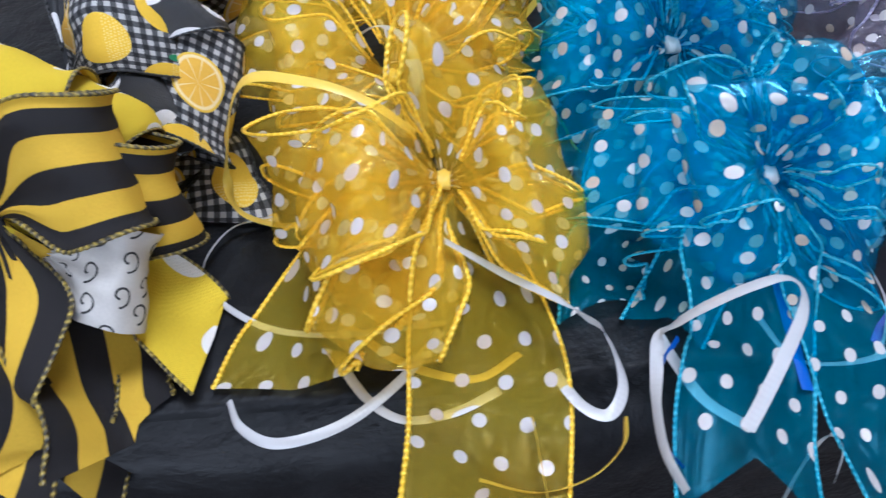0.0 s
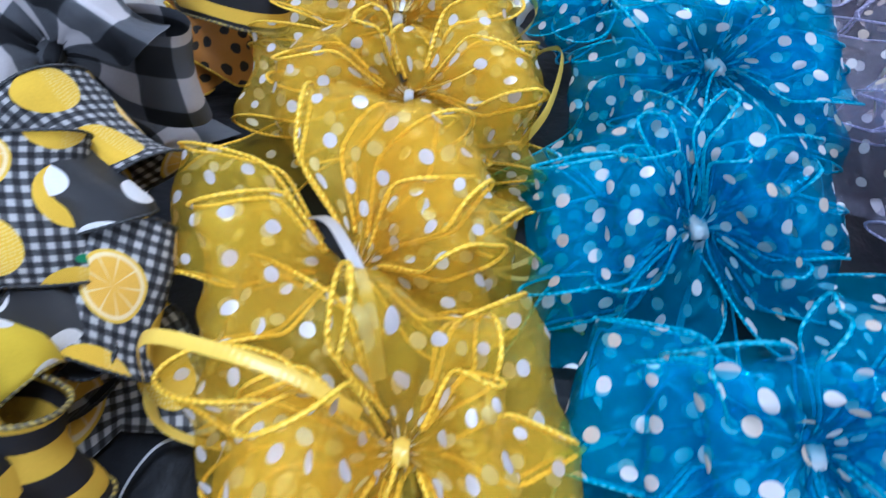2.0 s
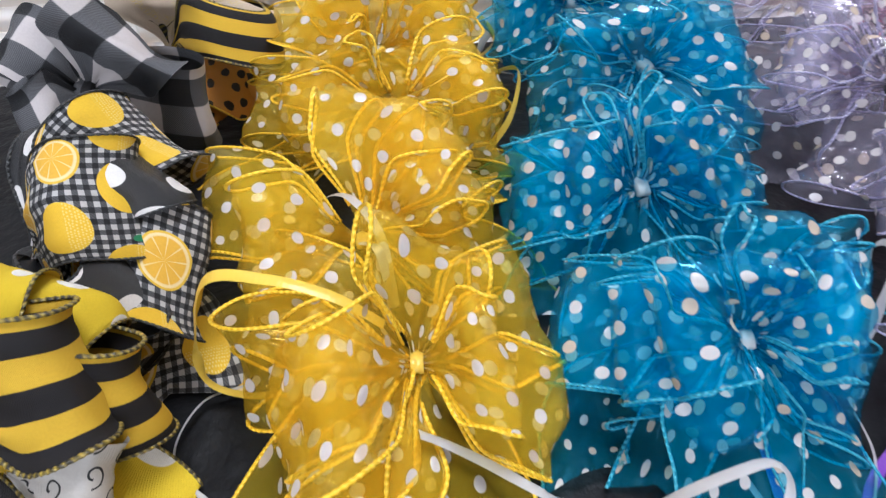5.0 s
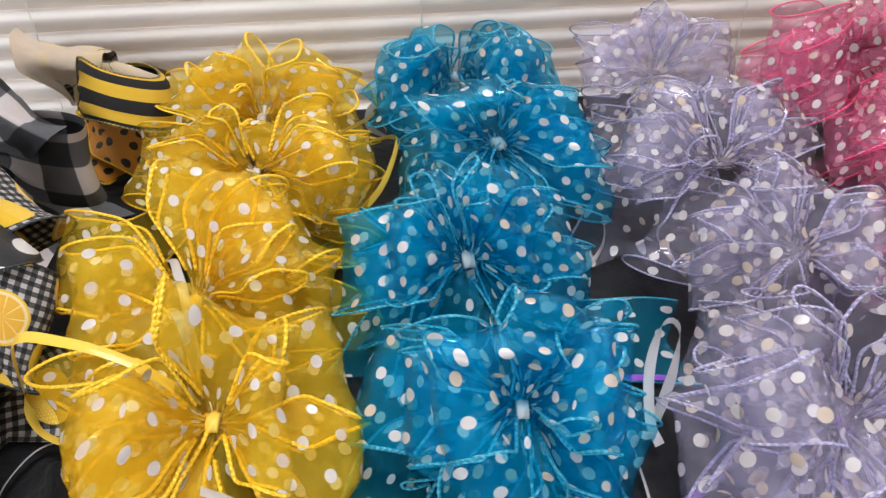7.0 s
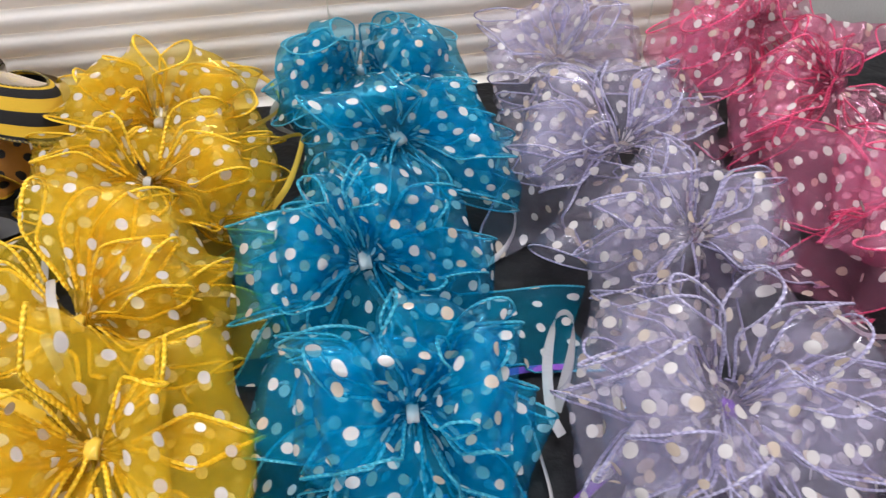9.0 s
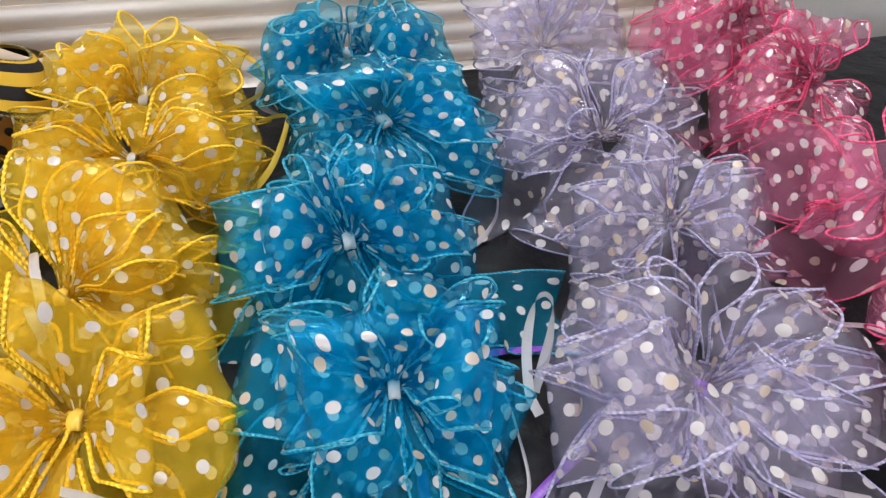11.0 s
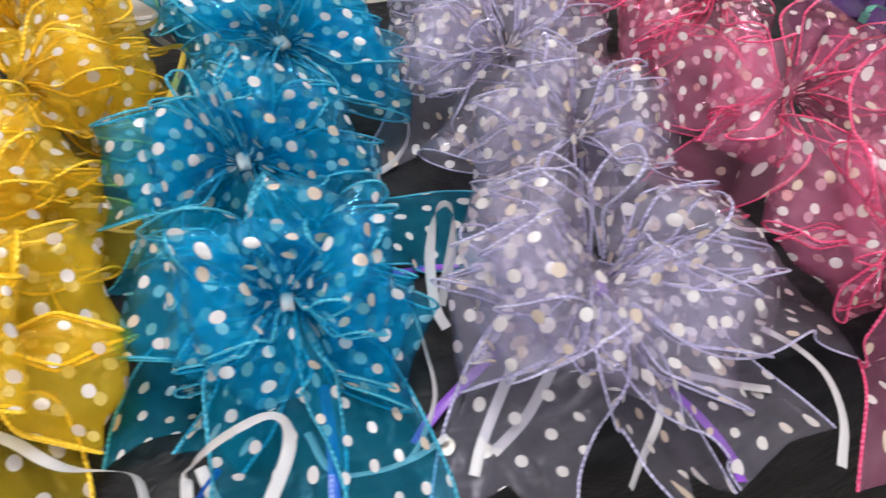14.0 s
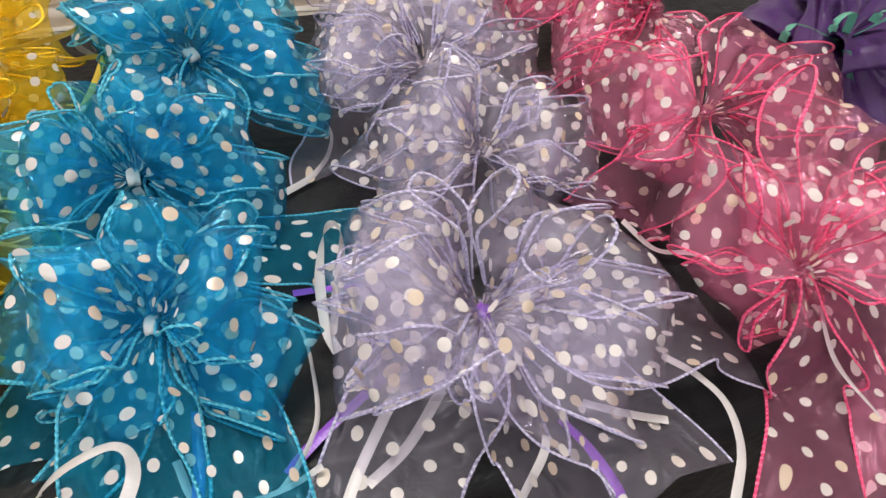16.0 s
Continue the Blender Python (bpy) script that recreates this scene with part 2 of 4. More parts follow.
DOT_YELLOW = woven("yellow_dotted_fabric", paint_big_dots((0.74, 0.53, 0.02), (0.85, 0.82, 0.78), 0.030, 0.036, 0.0065))
DOT_BLACK = woven("black_dotted_fabric", paint_big_dots((0.02, 0.02, 0.022), (0.80, 0.77, 0.75), 0.024, 0.030, 0.0068), 0.45, 0.5)
LEMONS = woven("lemon_fabric", paint_lemons)
BUFFALO = woven("check_fabric", paint_buffalo)
LEOPARD = woven("leopard_fabric", paint_leopard, 0.4, 0.5)
CURLS = woven("curl_fabric", paint_curls)
NATURAL = woven("natural_fabric", paint_natural)
BEE_CORD = cord_material("bee_cord", (0.03, 0.026, 0.02), (0.45, 0.33, 0.05))
BLACK_CORD = cord_material("black_cord", (0.012, 0.012, 0.013), (0.05, 0.05, 0.05))
HOLO = satin("iridescent_green", (0.10, 0.34, 0.26), 0.12)
PURPLE_CLOTH = woven("purple_satin_cloth", lambda k, u, v: k.mix(k.noise(k.vec(u, v), 60.0), (0.060, 0.010, 0.115), (0.035, 0.006, 0.075)), 0.25, 0.6)


def plain(name, colour, rough, bump=0.2, scale=60.0, vary=0.12, metal=0.0):
    k = Nodes(name)
    p = k.place()
    a, b = k.noise(p, scale), k.noise(p, scale * 12)
    k.put(k.bsdf.inputs["Base Color"], k.mix(k.math("ADD", k.math("MULTIPLY", a, 0.7), k.math("MULTIPLY", b, 0.3)), tuple(c * (1 - vary) for c in colour), tuple(min(1, c * (1 + vary)) for c in colour)))
    k.put(k.bsdf.inputs["Roughness"], rough)
    k.put(k.bsdf.inputs["Metallic"], metal)
    k.put(k.bsdf.inputs["Normal"], k.bump(k.math("ADD", a, k.math("MULTIPLY", b, 0.5)), bump, 0.002))
    return k.mat


def plastic_sheet():
    """Thin black table cover with soft creases."""
    k = Nodes("black_table_cover")
    p = k.place()
    warp = k.node("ShaderNodeTexNoise", Vector=p, Scale=9.0, Detail=2.0)
    mixed = k.node("ShaderNodeVectorMath")
    mixed.operation = "MULTIPLY_ADD"
    k.put(mixed.inputs[0], warp.outputs["Color"])
    k.put(mixed.inputs[1], (0.08, 0.08, 0.08))
    k.put(mixed.inputs[2], p)
    creases = k.noise(mixed.outputs[0], 42.0, 5.0)
    fine = k.noise(p, 420.0)
    dust = k.step(k.noise(p, 1500.0, 1.0), 0.74, 0.80)
    base = k.mix(k.step(creases, 0.3, 0.75), (0.006, 0.006, 0.007), (0.013, 0.0135, 0.015))
    k.put(k.bsdf.inputs["Base Color"], k.mix(k.math("MULTIPLY", dust, 0.25), base, (0.12, 0.12, 0.12)))
    k.put(k.bsdf.inputs["Roughness"], k.math("ADD", 0.36, k.math("MULTIPLY", fine, 0.2)))
    k.put(k.bsdf.inputs["Specular IOR Level"], 0.16)
    k.put(k.bsdf.inputs["Normal"], k.bump(k.math("ADD", creases, k.math("MULTIPLY", fine, 0.06)), 0.55, 0.006))
    return k.mat


COVER = plastic_sheet()
WALL = plain("painted_wall", (0.52, 0.50, 0.48), 0.8, 0.3, 30.0, 0.05)
CEIL = plain("ceiling_paint", (0.80, 0.79, 0.77), 0.9, 0.2, 40.0, 0.04)
FLOOR = plain("floor_carpet", (0.16, 0.13, 0.11), 0.95, 0.6, 90.0, 0.3)
FRAME = plain("white_frame", (0.78, 0.77, 0.75), 0.4, 0.1, 50.0, 0.05)
STRING = plain("blind_string", (0.70, 0.70, 0.62), 0.6, 0.2, 300.0)
GREY_METAL = plain("grey_metal", (0.30, 0.30, 0.31), 0.35, 0.1, 80.0, 0.1, 0.9)


def slat_material():
    k = Nodes("blind_slat")
    p = k.place()
    a, b = k.noise(p, 14.0), k.noise(p, 240.0)
    k.put(k.bsdf.inputs["Base Color"], k.mix(a, (0.80, 0.77, 0.73), (0.84, 0.81, 0.78)))
    k.put(k.bsdf.inputs["Roughness"], 0.38)
    k.put(k.bsdf.inputs["Normal"], k.bump(b, 0.08, 0.001))
    glow = k.node("ShaderNodeBsdfTranslucent", Color=(0.64, 0.49, 0.32, 1)).outputs[0]
    k.put(k.out.inputs[0], k.blend(0.20, k.bsdf.outputs[0], glow))
    return k.mat


SLAT = slat_material()


# ---- mesh helpers ----
SLOPE = 0.115          # table and window stand at a slight angle to the axes

def mesh_object(name, verts, faces, mat, parent=None, uvs=None, label="", smooth=True):
    me = bpy.data.meshes.new(name)
    me.from_pydata([tuple(map(float, p)) for p in verts], [], faces)
    if uvs is not None:
        layer = me.uv_layers.new(name="UVMap")
        idx = np.zeros(len(me.loops), dtype=np.int32)
        me.loops.foreach_get("vertex_index", idx)
        layer.data.foreach_set("uv", np.asarray(uvs, dtype=np.float32)[idx].ravel())
    if smooth:
        me.polygons.foreach_set("use_smooth", [True] * len(me.polygons))
    me.materials.append(mat)
    me.update()
    ob = new(name, me)
    if parent is not None:
        ob.parent = parent
    if label:
        tagged(ob, label)
    return ob


def grid_faces(n, m, closed=False):
    out = []
    for i in range(n - 1):
        for j in range(m if closed else m - 1):
            k = (j + 1) % m
            out.append((i * m + j, i * m + k, (i + 1) * m + k, (i + 1) * m + j))
    return out


def unit(a):
    return a / (np.linalg.norm(a, axis=-1, keepdims=True) + 1e-12)


def spline(points, n):
    """n places evenly along a smooth curve through the points."""
    p = np.asarray(points, dtype=float)
    q = np.vstack([2 * p[0] - p[1], p, 2 * p[-1] - p[-2]])
    out = []
    for i in range(len(p) - 1):
        a, b, c, d = q[i:i + 4]
        for s in np.linspace(0, 1, 24, endpoint=False):
            out.append(0.5 * (2 * b + (c - a) * s + (2 * a - 5 * b + 4 * c - d) * s * s + (3 * b - a - 3 * c + d) * s ** 3))
    out.append(p[-1])
    out = np.array(out)
    arc = np.concatenate([[0], np.cumsum(np.linalg.norm(np.diff(out, axis=0), axis=1))])
    want = np.linspace(0, arc[-1], n)
    return np.stack([np.interp(want, arc, out[:, k]) for k in range(out.shape[1])], axis=1)


def sheet(name, grid, width, mat, parent, u0=0.0, label=""):
    """A thin ribbon surface from a grid of places, with its texture coordinates in metres."""
    n, m = grid.shape[:2]
    mid = grid[:, m // 2]
    arc = u0 + np.concatenate([[0], np.cumsum(np.linalg.norm(np.diff(mid, axis=0), axis=1))])
    v = np.linspace(0, width, m)
    uvs = np.stack(np.meshgrid(arc, v, indexing="ij"), axis=-1).reshape(-1, 2)
    return mesh_object(name, grid.reshape(-1, 3), grid_faces(n, m), mat, parent, uvs, label)


def cord(name, line, radius, mat, parent, lumps=1250.0, label=""):
    """A twisted cord along a line."""
    n, m = len(line), 6
    tan = unit(np.gradient(line, axis=0))
    up = np.tile(np.array([0.31, 0.22, 0.92]), (n, 1))
    side = unit(np.cross(tan, up))
    top = np.cross(side, tan)
    arc = np.concatenate([[0], np.cumsum(np.linalg.norm(np.diff(line, axis=0), axis=1))])
    rings, uvs = [], []
    for j in range(m):
        a = 2 * math.pi * j / m
        r = radius * (1 + 0.22 * np.sin(2 * a - arc * lumps * 2))[:, None]
        rings.append(line + r * (math.cos(a) * side * 1.25 + math.sin(a) * top * 0.8))
        uvs.append(np.stack([arc, np.full(n, j / m)], axis=1))
    verts = np.stack(rings, axis=1).reshape(-1, 3)
    uv = np.stack(uvs, axis=1).reshape(-1, 2)
    faces = grid_faces(n, m, True) + [tuple(range(m))[::-1], tuple(range((n - 1) * m, n * m))]
    return mesh_object(name, verts, faces, mat, parent, uv, label)


def ease(x, a, b):
    s = np.clip((x - a) / (b - a), 0, 1)
    return s * s * (3 - 2 * s)


def fine(line, step=0.0007):
    length = np.linalg.norm(np.diff(line, axis=0), axis=1).sum()
    return spline(line, max(12, int(length / step)))


def loop_grid(knot, az, el, length, width, fat, twist, rng, n=46, m=17, spread=0.46, floor_z=0.7535, dome=0.0, arch=0.0, skew=0.0, pleats=1.0, crisp=0, flare=0.0):
    """One loop of ribbon: out of the knot, round, and back into it. arch bows its width, skew pulls one edge further out."""
    a, e, w = radians(az), radians(el), radians(twist)
    r = np.array([math.cos(e) * math.cos(a), math.cos(e) * math.sin(a), math.sin(e)])
    s0 = unit(np.array([0, 0, 1.0]) - r[2] * r) if abs(r[2]) < 0.98 else np.array([-math.cos(a), -math.sin(a), 0])
    w0 = np.cross(s0, r)
    s = math.cos(w) * s0 + math.sin(w) * w0
    wd = np.cross(s, r)
    th = np.linspace(0.03, 1 - 0.03, n) * 2 * math.pi
    q = (1 - np.cos(th)) / 2
    rad = length * q ** 0.80
    side = 1.6 * fat * length * np.sin(th) * q ** 0.8
    mid = np.outer(rad, r) + np.outer(side, s)
    rise = 0.13 * length * np.clip((el + 18) / 25, 0, 1)
    mid[:, 2] += rise * 4 * (rad / length) * (1 - rad / length)
    tan = unit(np.gradient(mid, axis=0))
    nrm = unit(np.cross(tan, wd))
    f = (0.10 + 0.90 * ease(q, 0.0, spread)) * (1 - dome * ease(q, 0.55, 1.0))
    v = np.linspace(-1, 1, m)
    ph = rng.uniform(0, 6.28, 6)
    k1, k2 = rng.uniform(1.3, 2.0), rng.uniform(3.0, 4.2)
    lie = np.sin(arch * v) / math.sin(arch) if arch > 0.05 else v
    grid = mid[:, None] + (0.5 * width * f)[:, None, None] * lie[None, :, None] * wd
    if arch > 0.05:
        bowed = rng.uniform(0.02, 0.22) * (np.cos(arch * v) - 0.5 * (1 + math.cos(arch)))
        grid = grid + (width * f * q)[:, None, None] * bowed[None, :, None] * nrm[:, None, :]
    grid = grid + (0.5 * skew * width * q)[:, None, None] * v[None, :, None] * r
    ridges = 1.0 - 2.0 * np.abs(np.sin(k2 * v * 1.57 + ph[0] + 1.6 * q[:, None])) ** 0.8
    pleat = pleats * width * 0.050 * ((1 - q) * np.clip(q * 7, 0.15, 1) + 0.10)[:, None] * ridges
    crush = np.zeros((n, m))
    for _ in range(5):
        a1, b1, c1 = rng.uniform(-7, 7), rng.uniform(-6, 6), rng.uniform(0, 6.28)
        crush += np.tanh(2.2 * np.sin(a1 * th[:, None] * 0.5 + b1 * v[None] + c1))
    for _ in range(crisp):
        a1, b1, c1 = rng.uniform(-9, 9), rng.uniform(-7, 7), rng.uniform(0, 6.28)
        crush += 1.5 - 3.0 * np.abs(np.sin(0.5 * (a1 * th[:, None] * 0.5 + b1 * v[None] + c1)))
    crush *= width * 0.0085 * np.clip(q * 2, 0, 1)[:, None]
    wave = width * 0.065 * q[:, None] * (0.55 * np.sin(k1 * v * 2 + ph[1] + th[:, None] * 0.8) + 0.45 * np.sin(th[:, None] * 2.3 + ph[2] + v * 1.1))
    curl = width * rng.uniform(-0.06, 0.10) * (v ** 2)[None, :] * q[:, None]
    taut = 1.0 - (0.8 * np.abs(v) ** 3)[None] * (1.0 if crisp else 0.0)
    grid = grid + (pleat * taut + wave + curl + crush * taut)[:, :, None] * nrm[:, None, :]
    crimp = width * (0.012 if crisp else 0.022) * q[:, None] * np.sin(th[:, None] * 5 + ph[3] + v * 0.7) - width * 0.07 * (q[:, None] ** 3) * (v ** 2)[None] * rng.uniform(-1.0, 1.0)
    crimp = crimp + flare * width * (q[:, None] ** 4) * (np.abs(v) ** 2.5)[None]
    grid = grid + crimp[:, :, None] * r
    grid = grid + np.asarray(knot)
    low = floor_z + 0.0006 * (1 + v)[None, :]
    grid[:, :, 2] = np.where(grid[:, :, 2] < low + 0.004, low + 0.004 * np.exp((grid[:, :, 2] - low - 0.004) / 0.012), grid[:, :, 2])
    return grid


class Cloth:
    """What a ribbon is made of."""

    def __init__(self, face, edge, width, edge_radius=0.00085, dome=0.0, crisp=5):
        self.face, self.edge, self.width, self.edge_radius, self.dome, self.crisp = face, edge, width, edge_radius, dome, crisp


def add_edges(grid, cloth, parent, hidden=0):
    """The wired edges; hidden rows at both ends stay tucked into the gathers."""
    if cloth.edge is None:
        return
    for j in (0, -1):
        cord("wired_edge", fine(grid[hidden:len(grid) - hidden, j]), cloth.edge_radius, cloth.edge, parent)


def add_loop(parent, cloth, knot, spec, rng, name="loop"):
    az, el, length, fat, twist = spec[:5]
    width = cloth.width * (spec[5] if len(spec) > 5 else 1.0) * (1.12 if len(spec) > 6 else 1.0)
    if len(spec) > 6:
        arch = math.sqrt(6 * (1 - min(1.0, spec[5] * 0.85 + 0.2)))
        g = loop_grid(knot, az, el, length, width, fat, twist, rng, dome=cloth.dome, arch=arch, skew=spec[6], pleats=0.8, crisp=cloth.crisp, flare=rng.uniform(0.0, 0.07))
        ob = sheet(name, g, max(width, cloth.width * 0.94), cloth.face, parent, rng.uniform(0, 3))
    else:
        g = loop_grid(knot, az, el, length, width, fat, twist, rng, dome=cloth.dome)
        ob = sheet(name, g, width, cloth.face, parent, rng.uniform(0, 3))
    add_edges(g, cloth, ob, 4 if len(spec) > 6 else 0)
    return ob


def tail_grid(points, width, rng, notch=0.4, turn=(0, 0), pinch=0.16, spread=0.35, n=46, m=11, wave=0.06):
    """A flat streamer along the points; turn gives the tilt of its width at both ends, in degrees."""
    mid = spline(points, n)
    tan = unit(np.gradient(mid, axis=0))
    way = mid[-1] - mid[0]
    across = np.array([way[1], -way[0], 0.0])
    flat = unit(np.cross(tan, np.array([0, 0, 1.0])) + 0.8 * unit(across))
    flat = unit(flat - (flat * tan).sum(axis=1, keepdims=True) * tan)
    up = np.cross(flat, tan)
    t = np.linspace(0, 1, n)
    ang = np.radians(turn[0] + (turn[1] - turn[0]) * ease(t, 0.1, 0.9))[:, None]
    wd = np.cos(ang) * flat + np.sin(ang) * up
    nrm = -np.sin(ang) * flat + np.cos(ang) * up
    f = pinch + (1 - pinch) * ease(t, 0, spread)
    v = np.linspace(-1, 1, m)
    ph = rng.uniform(0, 6.28, 4)
    grid = mid[:, None] + (0.5 * width * f)[:, None, None] * v[None, :, None] * wd[:, None]
    bend = width * wave * (np.sin(v[None] * 2.2 + t[:, None] * 7 + ph[0]) + 0.6 * np.sin(t[:, None] * 11 + ph[1] + v[None]))
    pleat = width * 0.09 * (1 - f)[:, None] * np.sin(v[None] * 11 + ph[2])
    grid = grid + (bend * ease(t, 0, 0.2)[:, None] + pleat)[:, :, None] * nrm[:, None]
    if notch:
        cut = (np.abs(v) if notch > 0 else (v + 1) / 2) * abs(notch) * width
        grid = grid + (ease(t, 0.82, 1.0)[:, None] * (cut - cut.mean())[None])[:, :, None] * tan[:, None]
    return grid


def add_tail(parent, cloth, points, rng, name="tail", table=True, gather=1.0, **kw):
    """A streamer; gather below 1 draws it in lengthwise folds."""
    g = tail_grid(points, cloth.width * gather, rng, wave=0.06 if gather == 1.0 else 0.11, **kw)
    if table:
        front = edge_y(g[:, :, 0])
        low = np.where(g[:, :, 1] > front, 0.7530, 0.0)
        g[:, :, 2] = np.maximum(g[:, :, 2], low + 0.0004)
    ob = sheet(name, g, cloth.width, cloth.face, parent, rng.uniform(0, 3))
    add_edges(g, cloth, ob)
    return ob


def curl(parent, points, width, mat, name="curling_ribbon", roll=(0, 0), n=90, table=True):
    """A narrow curling ribbon; roll gives how its flat side turns along the way, in degrees."""
    mid = spline(points, n)
    tan = unit(np.gradient(mid, axis=0))
    flat = unit(np.cross(tan, np.array([0.02, 0.03, 1.0])))
    up = np.cross(flat, tan)
    t = np.linspace(0, 1, n)
    ang = np.radians(np.interp(t, np.linspace(0, 1, len(roll)), roll))[:, None]
    wd, nr = np.cos(ang) * flat + np.sin(ang) * up, -np.sin(ang) * flat + np.cos(ang) * up
    half = 0.5 * width
    grid = np.stack([mid - half * wd, mid - 0.4 * half * wd + 0.0003 * nr, mid + 0.4 * half * wd + 0.0003 * nr, mid + half * wd], axis=1)
    if table:
        low = np.where(grid[:, :, 1] > edge_y(grid[:, :, 0]), 0.7526, 0.0)
        grid[:, :, 2] = np.maximum(grid[:, :, 2], low)
    return sheet(name, grid, width, mat, parent)


def tie(parent, knot, size, mat, direction=0.0, name="tie"):
    """The gathered wrap at the middle of a bow."""
    n, m = 11, 12
    verts, uvs = [], []
    a = radians(direction)
    ax = np.array([math.cos(a), math.sin(a), 0.0])
    sd = np.array([-math.sin(a), math.cos(a), 0.0])
    for i in range(n):
        x = (i / (n - 1) - 0.5) * 2
        bulge = 0.94 + 0.06 * math.cos(x * 3.0)
        for j in range(m):
            b = 2 * math.pi * j / m
            r = bulge * (1 + 0.10 * math.sin(3 * b + 4 * x))
            verts.append(np.asarray(knot) + ax * x * size * 0.42 + sd * math.cos(b) * size * 0.85 * r + np.array([0, 0, math.sin(b) * size * 0.50 * r]))
            uvs.append((x * size, b * size * 0.5))
    faces = grid_faces(n, m, True) + [tuple(range(m))[::-1], tuple(range((n - 1) * m, n * m))]
    return mesh_object(name, verts, faces, mat, parent, uvs)


def bow(name, label, knot, cloth, loops, tie_mat, seed, group="", category="bow", tie_size=0.0055, tie_dir=0.0):
    base = new(name)
    tagged(base, label, category, group)
    rng = np.random.default_rng(seed)
    for spec in loops:
        add_loop(base, cloth, knot, spec, rng)
    tie(base, np.asarray(knot) + np.array([0.0, -0.002, 0.0035]), tie_size, tie_mat, tie_dir)
    return base, rng


# ---- room, table, window ----
TURN = math.degrees(math.atan(SLOPE))


def edge_y(x):
    """The front edge of the table."""
    return 0.153 + SLOPE * x


def box(name, size, m, mat, parent=None, bevel=0.0, label="", kind=""):
    bm = bmesh.new()
    bmesh.ops.create_cube(bm, size=1.0)
    bmesh.ops.scale(bm, vec=size, verts=bm.verts)
    if bevel:
        bmesh.ops.bevel(bm, geom=bm.edges[:], offset=bevel, segments=2, profile=0.5, affect="EDGES")
    me = bpy.data.meshes.new(name)
    bm.to_mesh(me)
    bm.free()
    me.materials.append(mat)
    ob = new(name, me)
    ob.matrix_world = m
    if parent is not None:
        ob.parent = parent
    if label or kind:
        tagged(ob, label, "", "", kind)
    return ob


ROOM = pose(0.05, 0.6, 0, 0, 0, TURN)      # the window wall's middle on the floor; -y runs into the room


def room_box(name, x0, x1, y0, y1, z0, z1, mat, kind="structure", label="", parent=None, bevel=0.0):
    return box(name, (x1 - x0, y1 - y0, z1 - z0), ROOM @ pose((x0 + x1) / 2, (y0 + y1) / 2, (z0 + z1) / 2), mat, parent, bevel, label, kind)


room_box("floor", -2.4, 2.6, -3.3, 0.2, -0.06, 0.0, FLOOR, label="dark carpeted floor under the table")
room_box("ceiling", -2.4, 2.6, -3.3, 0.2, 2.5, 2.56, CEIL, label="plain white painted ceiling")
room_box("wall_west", -2.5, -2.4, -3.3, 0.2, 0, 2.5, WALL, label="plain painted side wall")
room_box("wall_east", 2.6, 2.7, -3.3, 0.2, 0, 2.5, WALL, label="plain painted side wall")
WX0, WX1, WZ0, WZ1 = -0.75, 0.425, 0.70, 1.75
room_box("wall_north_a", -2.4, WX0, 0.03, 0.17, 0, 2.5, WALL, label="painted wall beside the window")
room_box("wall_north_b", WX1, 2.6, 0.03, 0.17, 0, 2.5, WALL, label="painted wall beside the window")
room_box("wall_north_c", WX0, WX1, 0.03, 0.17, 0, WZ0, WALL, label="painted wall below the window")
room_box("wall_north_d", WX0, WX1, 0.03, 0.17, WZ1, 2.5, WALL, label="painted wall above the window")
# opening assumed in the unseen south wall, left for the fill
SX0, SX1, SZ0, SZ1 = -1.7, 0.7, 0.95, 2.25
room_box("wall_south_a", -2.4, SX0, -3.4, -3.3, 0, 2.5, WALL, label="painted wall behind the viewer")
room_box("wall_south_b", SX1, 2.6, -3.4, -3.3, 0, 2.5, WALL, label="painted wall behind the viewer")
room_box("wall_south_c", SX0, SX1, -3.4, -3.3, 0, SZ0, WALL, label="painted wall behind the viewer")
room_box("wall_south_d", SX0, SX1, -3.4, -3.3, SZ1, 2.5, WALL, label="painted wall behind the viewer")


def window():
    base = tagged(new("window_1"), "white framed window behind the lowered blind", "window", "", "structure")
    for nm, a in (("window_frame", (WX0, WX0 + 0.04, 0.06, 0.12, WZ0, WZ1)), ("window_frame", (WX1 - 0.04, WX1, 0.06, 0.12, WZ0, WZ1)),
                  ("window_frame", (WX0 + 0.04, WX1 - 0.04, 0.06, 0.12, WZ0, WZ0 + 0.04)), ("window_frame", (WX0 + 0.04, WX1 - 0.04, 0.06, 0.12, WZ1 - 0.04, WZ1))):
        room_box(nm, *a, FRAME, kind="", parent=base, bevel=0.003)
    return base


window()


BLIND = pose(0.05, 0.6, 0, 0, 0, math.degrees(math.atan(0.133)))


